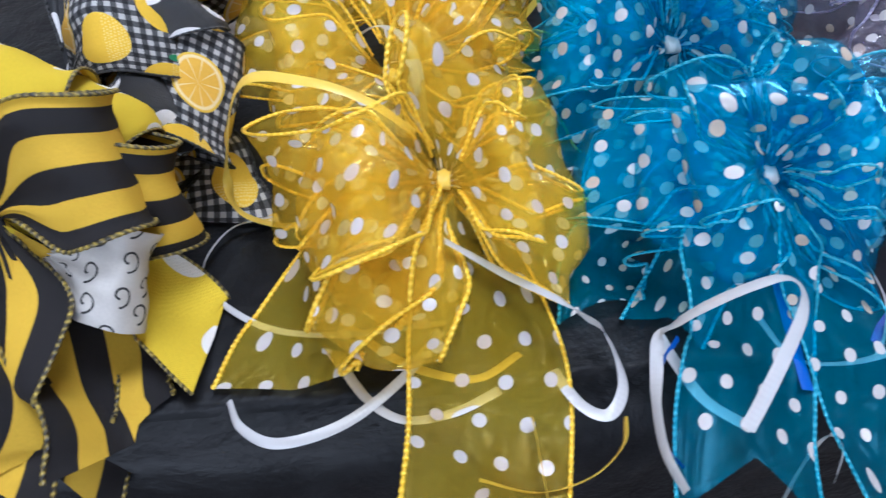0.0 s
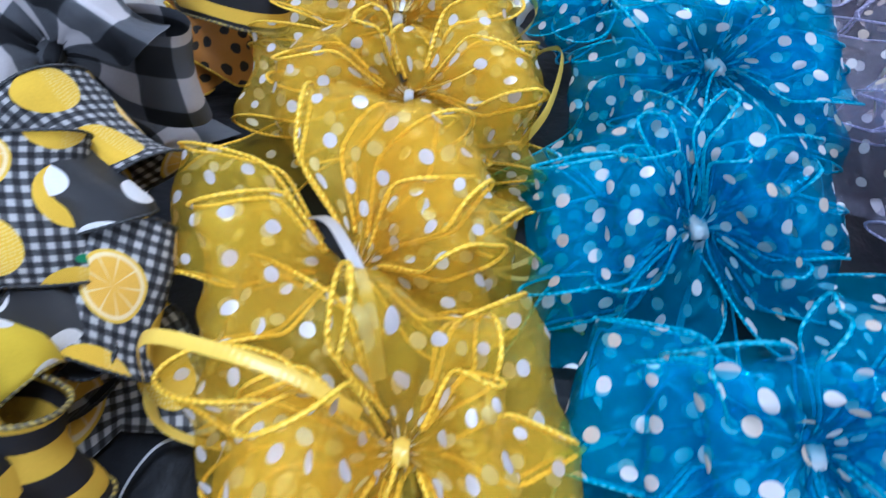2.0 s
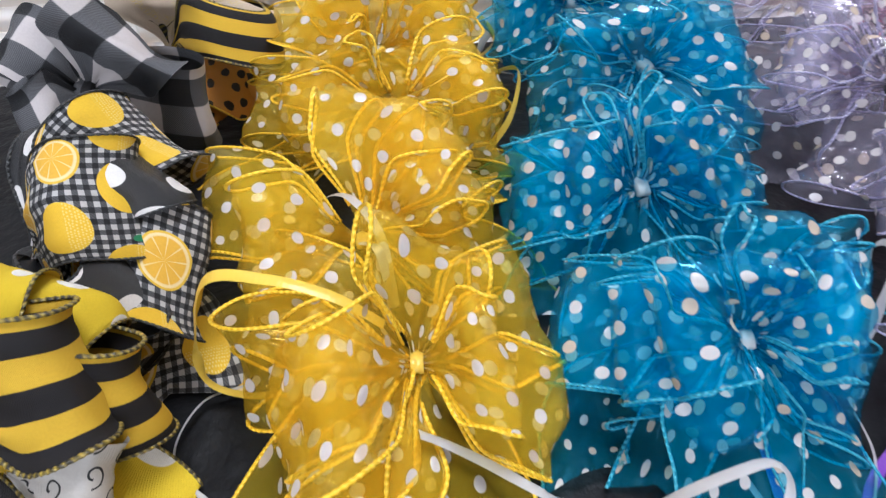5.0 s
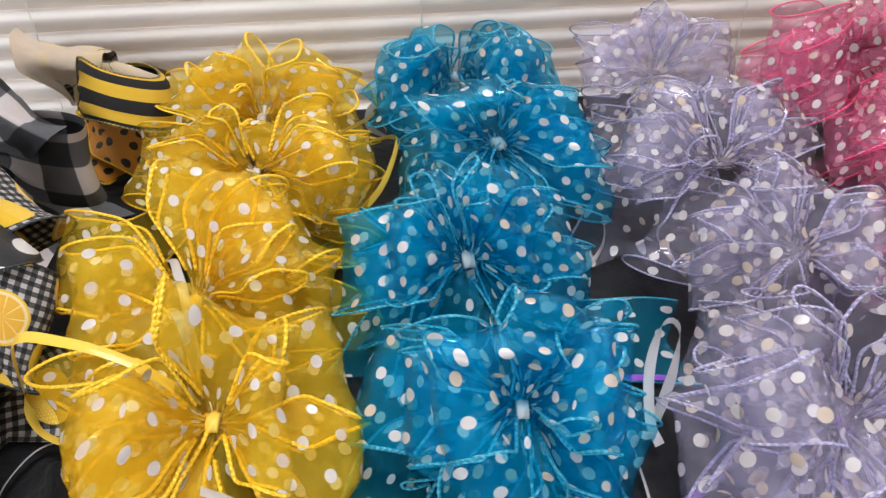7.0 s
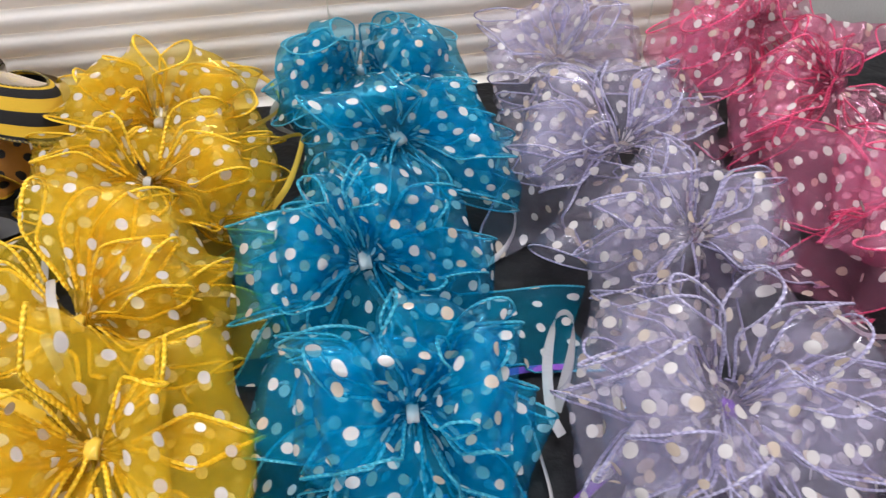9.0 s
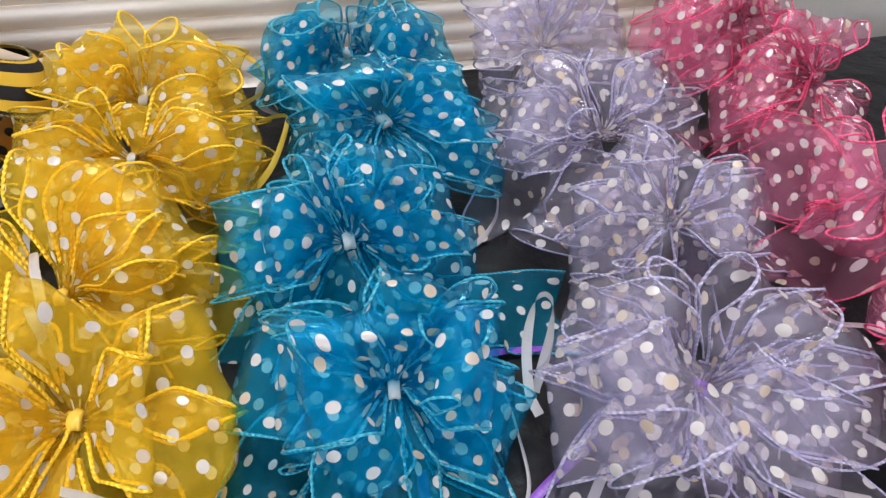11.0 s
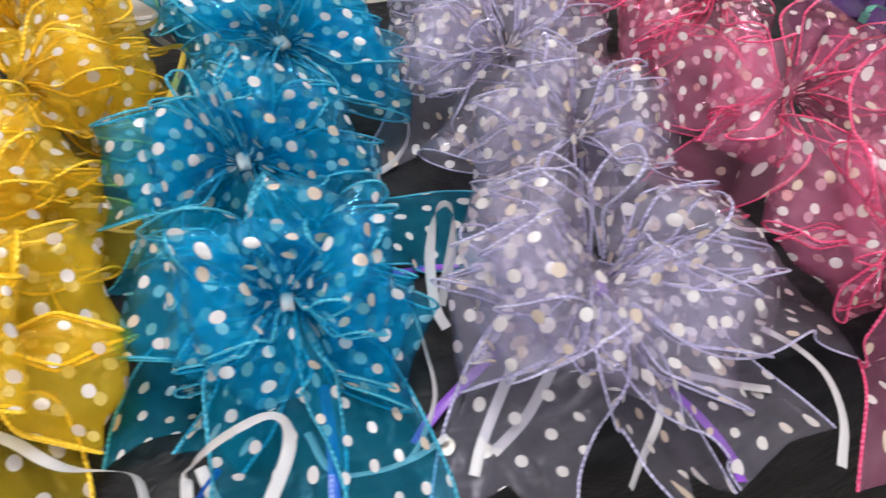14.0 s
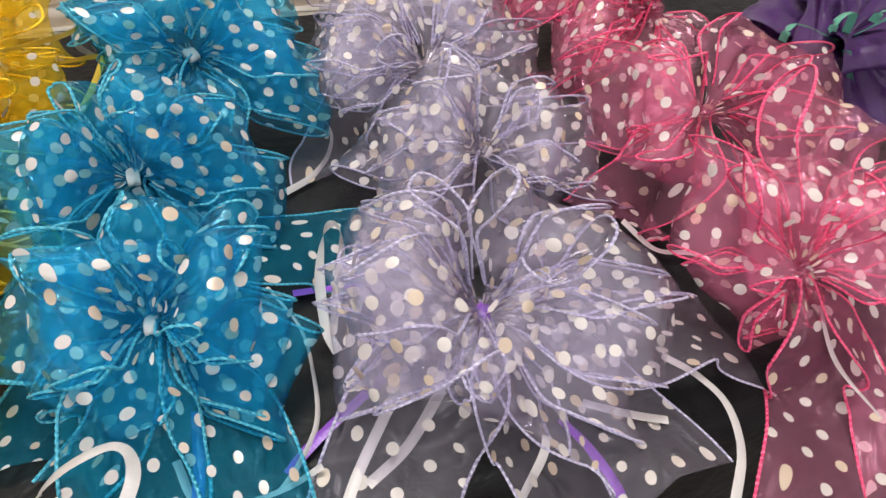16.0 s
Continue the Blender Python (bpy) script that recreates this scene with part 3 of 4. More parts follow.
def blind():
    base = tagged(new("venetian_blind"), "white curved slat blind lowered over the window", "blind")
    pitch, chord, x0, x1 = 0.0173, 0.0206, -0.70, 0.405
    n = 9
    rows = 56
    tilt = radians(72)
    xs = np.linspace(x0, x1, 15)
    verts = []
    t = np.linspace(-0.5, 0.5, n)
    for x in xs:
        for s in t:
            arch = 0.0072 * (1 - 4 * s * s)
            y = -math.cos(tilt) * s * chord - math.sin(tilt) * arch
            z = -math.sin(tilt) * s * chord + math.cos(tilt) * arch
            verts.append((x, y, z))
    top = len(verts)
    verts += [(x, y + 0.0005, z - 0.0006) for x, y, z in verts]
    f = grid_faces(15, n)
    faces = f + [tuple(top + i for i in q)[::-1] for q in f]
    me = bpy.data.meshes.new("slat")
    me.from_pydata(verts, [], faces)
    me.polygons.foreach_set("use_smooth", [True] * len(me.polygons))
    me.materials.append(SLAT)
    rng = np.random.default_rng(4)
    for k in range(rows):
        ob = new("slat", me)
        ob.matrix_world = BLIND @ pose(rng.uniform(-0.001, 0.001), -0.015, 0.7525 + 0.0173 * k, rng.uniform(-0.8, 0.8), rng.uniform(-0.05, 0.05), 0)
        ob.parent = base
    for x in (-0.245, 0.03, 0.297):
        for y in (-0.026, -0.004):
            line = [BLIND @ Vector((x + (0.002 if y > -0.01 else 0), y, z)) for z in np.linspace(0.745, 1.735, 60)]
            cord("ladder_string", np.array([tuple(p) for p in line]), 0.0005, STRING, base, 900.0, "thin pale ladder string")
    room_box("head_rail", x0, x1, -0.035, 0.005, 1.722, 1.750, FRAME, kind="", parent=base, bevel=0.003)
    return base


blind()


def table():
    base = tagged(new("table"), "table spread with a creased black plastic cover", "table")
    edge = ROOM @ Vector((0, 0, 0))
    # cover: flat top, rounded front edge, hanging front
    xs = np.linspace(-1.1, 1.1, 150)
    prof = [(y, 0.75) for y in np.linspace(0.545, 0.163, 40)]
    prof += [(0.153 + 0.010 * math.cos(a), 0.74 + 0.010 * math.sin(a)) for a in np.linspace(1.57, 0.15, 6)]
    prof = [(y, z) for y, z in prof if y > 0.155]
    prof += [(0.153 - 0.004 * i / 10 - 0.004, 0.742 - 0.05 * i) for i in range(9)]
    verts = []
    for i, (y, z) in enumerate(prof):
        for x in xs:
            h = 0.0016 * noise.noise((x * 14, y * 14, 1.0)) + 0.0010 * noise.noise((x * 40, y * 40, 5.0))
            g = 0.010 * noise.noise((x * 5, 3.0, z * 2)) * max(0, (0.735 - z)) * 3
            verts.append((x, y + SLOPE * x + g, z + (min(h, 0.0006) if z > 0.745 else 0)))
    mesh_object("table_cover", verts, grid_faces(len(prof), len(xs)), COVER, base, label="creased black plastic cover")
    room_box("table_top", -0.98, 0.98, -0.425, -0.04, 0.716, 0.7435, FRAME, kind="", parent=base, bevel=0.004)
    for x in (-0.93, 0.93):
        for y in (-0.41, -0.08):
            room_box("leg", x - 0.02, x + 0.02, y - 0.02, y + 0.02, 0, 0.718, GREY_METAL, kind="", parent=base, bevel=0.004)
    return base


table()

# ---- sheer dotted bows ----
SHEER_Y, SHEER_B, SHEER_L, SHEER_P = (Cloth(a, b, 0.056, c) for a, b, c in ((YELLOW, YELLOW_CORD, 0.00068), (BLUE, BLUE_CORD, 0.00060), (LILAC, LILAC_CORD, 0.00055), (PINK, PINK_CORD, 0.00058)))
yellow_d, rng = bow("organza_bow", "sheer yellow white-dotted ribbon bow, its long streamers over the table edge", (0.002, 0.214, 0.798), SHEER_Y, [
    (-10, -25, 0.0566, 0.10, -20, 0.72, -0.22), (37, -8, 0.0567, 0.12, -33, 0.83, 0.12), (145, -4, 0.0755, 0.12, 19, 0.81, -0.29),
    (-135, -22, 0.0534, 0.12, 21, 0.72, 0.01), (-114, -25, 0.0683, 0.10, 15, 0.72, -0.16), (171, -8, 0.0674, 0.16, 77, 0.72, -0.10),
    (-159, 6, 0.0490, 0.16, 19, 0.81, 0.16), (-25, 25, 0.0372, 0.16, -37, 0.72, -0.28), (-130, 29, 0.0556, 0.20, 47, 0.72, 0.55),
    (81, 53, 0.0452, 0.18, -31, 0.72, 0.40),
], YELLOW_SATIN, 11, "yellow dotted bows", tie_size=0.0055, tie_dir=0)
add_tail(yellow_d, SHEER_Y, [(0.002, 0.214, 0.798), (-0.035, 0.181, 0.785), (-0.047, 0.174, 0.764), (-0.051, 0.155, 0.754)], rng, notch=-0.3, turn=(10, -15))
add_tail(yellow_d, SHEER_Y, [(0.002, 0.214, 0.798), (0.008, 0.194, 0.788), (0.015, 0.179, 0.772), (0.018, 0.158, 0.760), (0.018, 0.140, 0.754), (0.015, 0.106, 0.750)], rng, notch=0.35, turn=(25, 12), spread=0.3)
curl(yellow_d, [(0.002, 0.186, 0.797), (0.011, 0.186, 0.790), (0.024, 0.182, 0.784), (0.042, 0.169, 0.785), (0.058, 0.175, 0.764), (0.063, 0.166, 0.760), (0.064, 0.154, 0.757), (0.058, 0.145, 0.755), (0.049, 0.149, 0.755), (0.041, 0.163, 0.755)], 0.0044, WHITE_SATIN, "curling_ribbon", roll=(10, 10, 10, 20, 40, 50, 20, 0, 0))
curl(yellow_d, [(0.001, 0.169, 0.770), (-0.012, 0.158, 0.757), (-0.031, 0.142, 0.754), (-0.052, 0.135, 0.753), (-0.065, 0.140, 0.754), (-0.070, 0.148, 0.758)], 0.0037, WHITE_SATIN, "curling_ribbon", roll=(0, 10, 30, 60))
curl(yellow_d, [(0.003, 0.182, 0.758), (-0.036, 0.180, 0.753), (-0.064, 0.183, 0.753), (-0.087, 0.198, 0.754), (-0.094, 0.213, 0.755), (-0.087, 0.233, 0.756), (-0.070, 0.240, 0.757)], 0.0026, WHITE_SATIN, "curling_ribbon", roll=(0, 20, 60, 20))
curl(yellow_d, [(-0.008, 0.212, 0.822), (-0.024, 0.216, 0.832), (-0.045, 0.221, 0.836), (-0.068, 0.228, 0.830), (-0.083, 0.239, 0.790), (-0.084, 0.237, 0.765), (-0.069, 0.234, 0.758), (-0.051, 0.235, 0.757)], 0.0041, YELLOW_SATIN, "curling_ribbon", roll=(0, 10, 40, 70, 20, 0))
curl(yellow_d, [(-0.036, 0.186, 0.753), (-0.018, 0.171, 0.753), (-0.002, 0.163, 0.753), (0.015, 0.161, 0.753), (0.030, 0.171, 0.754)], 0.0037, YELLOW_SATIN, "curling_ribbon", roll=(0, 0, 20))
curl(yellow_d, [(0.032, 0.144, 0.755), (0.034, 0.129, 0.751), (0.036, 0.116, 0.746)], 0.0037, YELLOW_SATIN, "curling_ribbon", roll=(70, 80, 70))
curl(yellow_d, [(0.014, 0.126, 0.746), (0.033, 0.122, 0.745), (0.051, 0.127, 0.746), (0.062, 0.136, 0.750), (0.064, 0.145, 0.754)], 0.0037, YELLOW_SATIN, "curling_ribbon", roll=(80, 60, 80))
curl(yellow_d, [(-0.035, 0.167, 0.753), (-0.024, 0.152, 0.753), (-0.011, 0.144, 0.753), (0.006, 0.147, 0.753), (0.022, 0.156, 0.753)], 0.0037, WHITE_SATIN, "curling_ribbon", roll=(0, 10, 0))
yellow_c, rng = bow("organza_bow", "sheer yellow white-dotted ribbon bow, its middle full of gathered folds", (-0.019, 0.277, 0.800), SHEER_Y, [
    (22, -19, 0.0630, 0.10, -45, 0.72, 0.21), (48, 6, 0.0652, 0.12, -26, 0.72, 0.16), (155, -2, 0.0804, 0.12, 38, 0.72, -0.28),
    (0, -21, 0.0300, 0.14, -44, 0.64, 0.82), (-163, 17, 0.0504, 0.18, 40, 0.72, -0.02), (-1, 24, 0.0439, 0.16, -44, 0.72, 0.09),
    (22, 35, 0.0521, 0.16, -13, 0.72, 0.28), (45, 43, 0.0574, 0.14, -14, 0.72, 0.08), (85, 37, 0.0638, 0.20, -9, 0.72, 0.15),
], YELLOW_SATIN, 12, "yellow dotted bows", tie_size=0.0055, tie_dir=0)
add_tail(yellow_c, SHEER_Y, [(-0.019, 0.277, 0.800), (0.002, 0.280, 0.775), (0.026, 0.310, 0.760), (0.040, 0.284, 0.754)], rng, notch=0.3, turn=(10, 0))
curl(yellow_c, [(-0.079, 0.378, 0.757), (-0.050, 0.317, 0.790), (-0.028, 0.285, 0.820), (-0.017, 0.262, 0.832), (-0.010, 0.246, 0.834), (-0.007, 0.236, 0.828), (-0.005, 0.229, 0.812)], 0.0037, WHITE_SATIN, "curling_ribbon", roll=(0, 0, 0))
curl(yellow_c, [(-0.016, 0.246, 0.828), (-0.009, 0.234, 0.834), (-0.006, 0.229, 0.812)], 0.0036, WHITE_SATIN, "curling_ribbon", roll=(10, 0))
yellow_b, rng = bow("organza_bow", "sheer yellow white-dotted ribbon bow, tied with a white band", (-0.006, 0.368, 0.808), SHEER_Y, [
    (-51, -70, 0.0191, 0.16, -35, 0.64, 0.33),
    (152, -14, 0.0950, 0.10, 32, 0.72, -0.25), (25, -32, 0.0751, 0.10, -34, 0.72, 0.12), (35, -18, 0.0696, 0.12, -54, 0.72, 0.34),
    (180, -8, 0.0535, 0.20, 69, 0.72, -0.02), (9, 25, 0.0497, 0.12, -26, 0.72, 0.05), (-16, 6, 0.0460, 0.18, -49, 0.72, 0.18),
    (161, 19, 0.0496, 0.20, 83, 0.72, 0.60), (56, 25, 0.0300, 0.15, -37, 0.64, -0.34),
], WHITE_SATIN, 13, "yellow dotted bows", tie_size=0.0045, tie_dir=0)
add_tail(yellow_b, SHEER_Y, [(-0.006, 0.378, 0.806), (-0.049, 0.380, 0.775), (-0.084, 0.379, 0.757), (-0.093, 0.370, 0.754)], rng, notch=0.3)
add_tail(yellow_b, SHEER_Y, [(-0.006, 0.378, 0.806), (0.017, 0.368, 0.775), (0.042, 0.381, 0.757), (0.050, 0.373, 0.754)], rng, notch=-0.3)
curl(yellow_b, [(-0.006, 0.370, 0.810), (0.019, 0.358, 0.830), (0.051, 0.449, 0.800), (0.049, 0.481, 0.800), (0.034, 0.504, 0.800), (0.008, 0.522, 0.800), (-0.017, 0.508, 0.800)], 0.0033, YELLOW_SATIN, "curling_ribbon", roll=(10, 50, 80, 60, 40))
curl(yellow_b, [(0.035, 0.408, 0.800), (0.063, 0.448, 0.785), (0.066, 0.434, 0.785), (0.058, 0.408, 0.775), (0.044, 0.391, 0.765)], 0.0041, YELLOW_SATIN, "curling_ribbon", roll=(20, 60, 60, 50))
curl(yellow_b, [(0.012, 0.368, 0.768), (0.026, 0.377, 0.764), (0.042, 0.381, 0.757), (0.050, 0.373, 0.754)], 0.0037, WHITE_SATIN, "curling_ribbon", roll=(10, 30, 60))
curl(yellow_b, [(0.025, 0.321, 0.757), (0.041, 0.317, 0.755), (0.053, 0.319, 0.755), (0.062, 0.325, 0.757)], 0.0037, WHITE_SATIN, "curling_ribbon", roll=(10, 20, 10))
yellow_a, rng = bow("organza_bow", "sheer yellow white-dotted ribbon bow, leaning against the blind", (-0.017, 0.446, 0.797), SHEER_Y, [
    (-86, -10, 0.0275, 0.15, -1, 0.64, 0.07),
    (164, -2, 0.0714, 0.10, 43, 0.72, 0.09), (13, 1, 0.0594, 0.10, -44, 0.72, -0.04), (-179, 35, 0.0484, 0.15, 65, 0.72, 0.28),
    (155, 58, 0.0423, 0.15, 76, 0.72, 0.02), (-13, 37, 0.0608, 0.18, 77, 0.72, 0.10), (-26, 22, 0.0568, 0.16, -46, 0.72, -0.10),
    (-146, 16, 0.0322, 0.15, 86, 0.64, 0.56),
], WHITE_SATIN, 14, "yellow dotted bows", tie_size=0.006, tie_dir=0)
blue_d, rng = bow("organza_bow", "sheer blue white-dotted ribbon bow, its notched streamers over the table edge", (0.119, 0.218, 0.798), SHEER_B, [
    (157, -12, 0.0687, 0.12, 32, 0.82, -0.01), (-14, -28, 0.0569, 0.10, -24, 0.72, -0.07), (-13, -16, 0.0448, 0.12, -28, 0.72, -0.02),
    (-136, -30, 0.0400, 0.14, 21, 0.72, -0.38), (173, -6, 0.0451, 0.14, 31, 0.72, -0.08), (-6, 23, 0.0410, 0.16, -31, 0.72, 0.32),
    (-163, 33, 0.0405, 0.24, 29, 0.72, -0.52), (-7, 46, 0.0433, 0.18, 0, 0.72, 0.45), (170, 70, 0.0415, 0.16, 82, 0.72, 0.36),
    (39, 59, 0.0478, 0.20, -46, 0.72, 0.16),
], WHITE_SATIN, 21, "blue dotted bows", tie_size=0.0055, tie_dir=0)
add_tail(blue_d, SHEER_B, [(0.122, 0.222, 0.800), (0.106, 0.211, 0.775), (0.095, 0.199, 0.758), (0.085, 0.183, 0.754)], rng, notch=0.3, turn=(10, 0), gather=0.55)
add_tail(blue_d, SHEER_B, [(0.122, 0.222, 0.800), (0.111, 0.199, 0.792), (0.111, 0.182, 0.775), (0.111, 0.169, 0.760), (0.106, 0.145, 0.754), (0.101, 0.119, 0.750)], rng, notch=0.45, turn=(5, 5), spread=0.3, gather=0.85)
add_tail(blue_d, SHEER_B, [(0.122, 0.222, 0.800), (0.132, 0.203, 0.788), (0.146, 0.183, 0.768), (0.153, 0.157, 0.756), (0.154, 0.135, 0.753), (0.154, 0.115, 0.750)], rng, notch=0.35, turn=(-10, 0), spread=0.35, gather=0.68)
curl(blue_d, [(0.079, 0.119, 0.752), (0.075, 0.132, 0.753), (0.075, 0.147, 0.754), (0.077, 0.161, 0.757), (0.078, 0.170, 0.765), (0.082, 0.169, 0.775), (0.090, 0.168, 0.786), (0.101, 0.168, 0.795), (0.111, 0.169, 0.798), (0.116, 0.166, 0.796), (0.116, 0.160, 0.790), (0.110, 0.150, 0.782), (0.103, 0.140, 0.775), (0.097, 0.132, 0.768)], 0.0046, WHITE_SATIN, "curling_ribbon", roll=(80, 70, 60, 10, 0, 0, 10, 30, 20, 10, 0))
curl(blue_d, [(0.081, 0.178, 0.757), (0.086, 0.165, 0.755), (0.093, 0.151, 0.754), (0.105, 0.140, 0.755)], 0.0046, WHITE_SATIN, "curling_ribbon", roll=(0, 0))
curl(blue_d, [(0.109, 0.116, 0.746), (0.120, 0.129, 0.744), (0.133, 0.142, 0.743), (0.138, 0.143, 0.745), (0.135, 0.134, 0.750), (0.127, 0.123, 0.753)], 0.0044, WHITE_SATIN, "curling_ribbon", roll=(80, 80, 60, 80))
curl(blue_d, [(0.129, 0.202, 0.765), (0.130, 0.180, 0.758), (0.129, 0.155, 0.755)], 0.0044, BLUE_SATIN, "curling_ribbon", roll=(0, 10))
curl(blue_d, [(0.121, 0.187, 0.756), (0.129, 0.170, 0.754), (0.144, 0.167, 0.754), (0.161, 0.170, 0.755), (0.175, 0.176, 0.757)], 0.0033, WHITE_SATIN, "curling_ribbon", roll=(10, 30, 10))
add_tail(blue_d, SHEER_B, [(0.122, 0.222, 0.798), (0.092, 0.218, 0.780), (0.072, 0.223, 0.762), (0.065, 0.208, 0.754), (0.063, 0.191, 0.754)], rng, notch=-0.5, gather=0.6)
curl(blue_d, [(0.088, 0.176, 0.757), (0.080, 0.165, 0.755), (0.076, 0.150, 0.753), (0.077, 0.136, 0.750), (0.081, 0.129, 0.749)], 0.003, BLUE_SATIN, "curling_ribbon", roll=(60, 70, 80))
blue_c, rng = bow("organza_bow", "sheer blue white-dotted ribbon bow, a white band tied at its middle", (0.103, 0.306, 0.799), SHEER_B, [
    (-177, -23, 0.0556, 0.10, 46, 0.72, 0.20), (4, -20, 0.0667, 0.10, -45, 0.72, -0.01), (125, 11, 0.0538, 0.10, 26, 0.72, 0.07),
    (-172, 5, 0.0583, 0.15, 53, 0.72, 0.10), (12, 8, 0.0563, 0.15, -49, 0.72, -0.08), (-152, 27, 0.0464, 0.22, 62, 0.72, -0.06),
    (117, 41, 0.0410, 0.16, -44, 0.72, 0.43), (30, 56, 0.0483, 0.16, -68, 0.72, 0.08), (-28, 40, 0.0345, 0.22, -87, 0.78, 0.01),
], WHITE_SATIN, 22, "blue dotted bows", tie_size=0.0065, tie_dir=10)
add_tail(blue_c, SHEER_B, [(0.104, 0.307, 0.801), (0.094, 0.294, 0.785), (0.075, 0.283, 0.765), (0.059, 0.264, 0.754)], rng, notch=0.3, turn=(20, 0))
add_tail(blue_c, SHEER_B, [(0.104, 0.307, 0.801), (0.100, 0.290, 0.785), (0.099, 0.280, 0.765), (0.093, 0.260, 0.754)], rng, notch=0.3, turn=(50, 10))
add_tail(blue_c, SHEER_B, [(0.104, 0.307, 0.799), (0.144, 0.289, 0.775), (0.174, 0.297, 0.757), (0.213, 0.295, 0.754)], rng, notch=0.2)
curl(blue_c, [(0.104, 0.299, 0.800), (0.108, 0.302, 0.775), (0.106, 0.293, 0.760), (0.103, 0.281, 0.757)], 0.0041, WHITE_SATIN, "curling_ribbon", roll=(70, 50, 20))
curl(blue_c, [(0.153, 0.326, 0.775), (0.161, 0.324, 0.768), (0.161, 0.315, 0.764)], 0.0041, WHITE_SATIN, "curling_ribbon", roll=(70, 60))
curl(blue_c, [(0.019, 0.327, 0.757), (0.028, 0.322, 0.754), (0.039, 0.323, 0.755), (0.051, 0.328, 0.757)], 0.0037, WHITE_SATIN, "curling_ribbon", roll=(10, 20, 10))
blue_b, rng = bow("organza_bow", "sheer blue white-dotted ribbon bow, plump loops round a white band", (0.124, 0.392, 0.811), SHEER_B, [
    (-98, -32, 0.0362, 0.16, 13, 0.72, -0.14),
    (163, -30, 0.0664, 0.10, 34, 0.77, -0.03), (2, -22, 0.0740, 0.10, -41, 0.72, -0.21), (-3, -12, 0.0547, 0.16, -58, 0.72, -0.09),
    (-164, 8, 0.0452, 0.22, 57, 0.72, -0.16), (2, 10, 0.0533, 0.16, -59, 0.72, -0.27), (4, 39, 0.0367, 0.18, -77, 0.72, -0.05),
    (-161, 57, 0.0429, 0.24, 88, 0.72, 0.62),
], WHITE_SATIN, 23, "blue dotted bows", tie_size=0.0065, tie_dir=40)
add_tail(blue_b, SHEER_B, [(0.124, 0.392, 0.814), (0.088, 0.369, 0.790), (0.061, 0.366, 0.762), (0.039, 0.352, 0.754)], rng, notch=0.3, turn=(10, 0))
add_tail(blue_b, SHEER_B, [(0.124, 0.392, 0.814), (0.125, 0.374, 0.790), (0.119, 0.369, 0.765), (0.109, 0.352, 0.754)], rng, notch=0.3)
curl(blue_b, [(0.172, 0.420, 0.770), (0.193, 0.407, 0.756), (0.192, 0.381, 0.754), (0.181, 0.359, 0.754), (0.166, 0.345, 0.755)], 0.0037, WHITE_SATIN, "curling_ribbon", roll=(20, 60, 70, 40))
blue_a, rng = bow("organza_bow", "sheer blue white-dotted ribbon bow, leaning against the blind", (0.105, 0.497, 0.800), SHEER_B, [
    (-66, -22, 0.0323, 0.15, -13, 0.64, 0.57),
    (-145, -12, 0.0584, 0.14, 66, 0.72, -0.19), (-6, 1, 0.0714, 0.14, -83, 0.72, -0.26), (-141, 12, 0.0650, 0.18, 66, 0.72, 0.33),
    (-134, 33, 0.0589, 0.16, -50, 0.72, -0.06), (-126, 14, 0.0602, 0.20, 85, 0.72, -0.10), (-32, 23, 0.0674, 0.16, 81, 0.72, 0.37),
    (-56, 30, 0.0634, 0.16, 79, 0.72, -0.05), (-45, 21, 0.0653, 0.20, -25, 0.72, 0.18),
], WHITE_SATIN, 24, "blue dotted bows", tie_size=0.006, tie_dir=60)
curl(blue_a, [(0.119, 0.475, 0.812), (0.119, 0.470, 0.830), (0.130, 0.477, 0.840), (0.126, 0.468, 0.840), (0.103, 0.496, 0.820), (0.072, 0.526, 0.800)], 0.0044, WHITE_SATIN, "curling_ribbon", roll=(60, 40, 70, 50))
curl(blue_a, [(0.119, 0.471, 0.812), (0.117, 0.463, 0.835), (0.132, 0.474, 0.845), (0.134, 0.468, 0.840), (0.122, 0.466, 0.820)], 0.0037, WHITE_SATIN, "curling_ribbon", roll=(50, 30, 60, 50))
curl(blue_a, [(0.058, 0.475, 0.800), (0.048, 0.474, 0.790), (0.047, 0.473, 0.778), (0.060, 0.480, 0.765), (0.080, 0.482, 0.760)], 0.0044, WHITE_SATIN, "curling_ribbon", roll=(70, 70, 40, 20))
lilac_d, rng = bow("organza_bow", "sheer lilac white-dotted ribbon bow, a purple band tied at its middle", (0.240, 0.208, 0.797), SHEER_L, [
    (-180, -17, 0.0603, 0.10, 31, 0.73, 0.14), (143, 3, 0.0590, 0.12, 28, 0.75, -0.09), (-7, -8, 0.0774, 0.12, -43, 0.72, -0.11),
    (-24, -15, 0.0638, 0.12, -36, 0.72, -0.30), (12, 8, 0.0732, 0.12, -47, 0.72, -0.45), (-78, -29, 0.0455, 0.12, 29, 0.72, 0.62),
    (-138, -13, 0.0400, 0.14, 5, 0.72, -0.67), (-161, 15, 0.0548, 0.20, 38, 0.84, -0.16), (149, 37, 0.0585, 0.18, 82, 0.72, -0.05),
    (22, 55, 0.0534, 0.18, -63, 0.72, 0.01), (-170, 43, 0.0574, 0.22, 32, 0.72, -0.16), (-86, 35, 0.0363, 0.22, -52, 0.72, -0.13),
    (-143, 33, 0.0556, 0.25, 31, 0.72, -0.24),
], PURPLE_SATIN, 31, "lilac dotted bows", tie_size=0.0055, tie_dir=0)
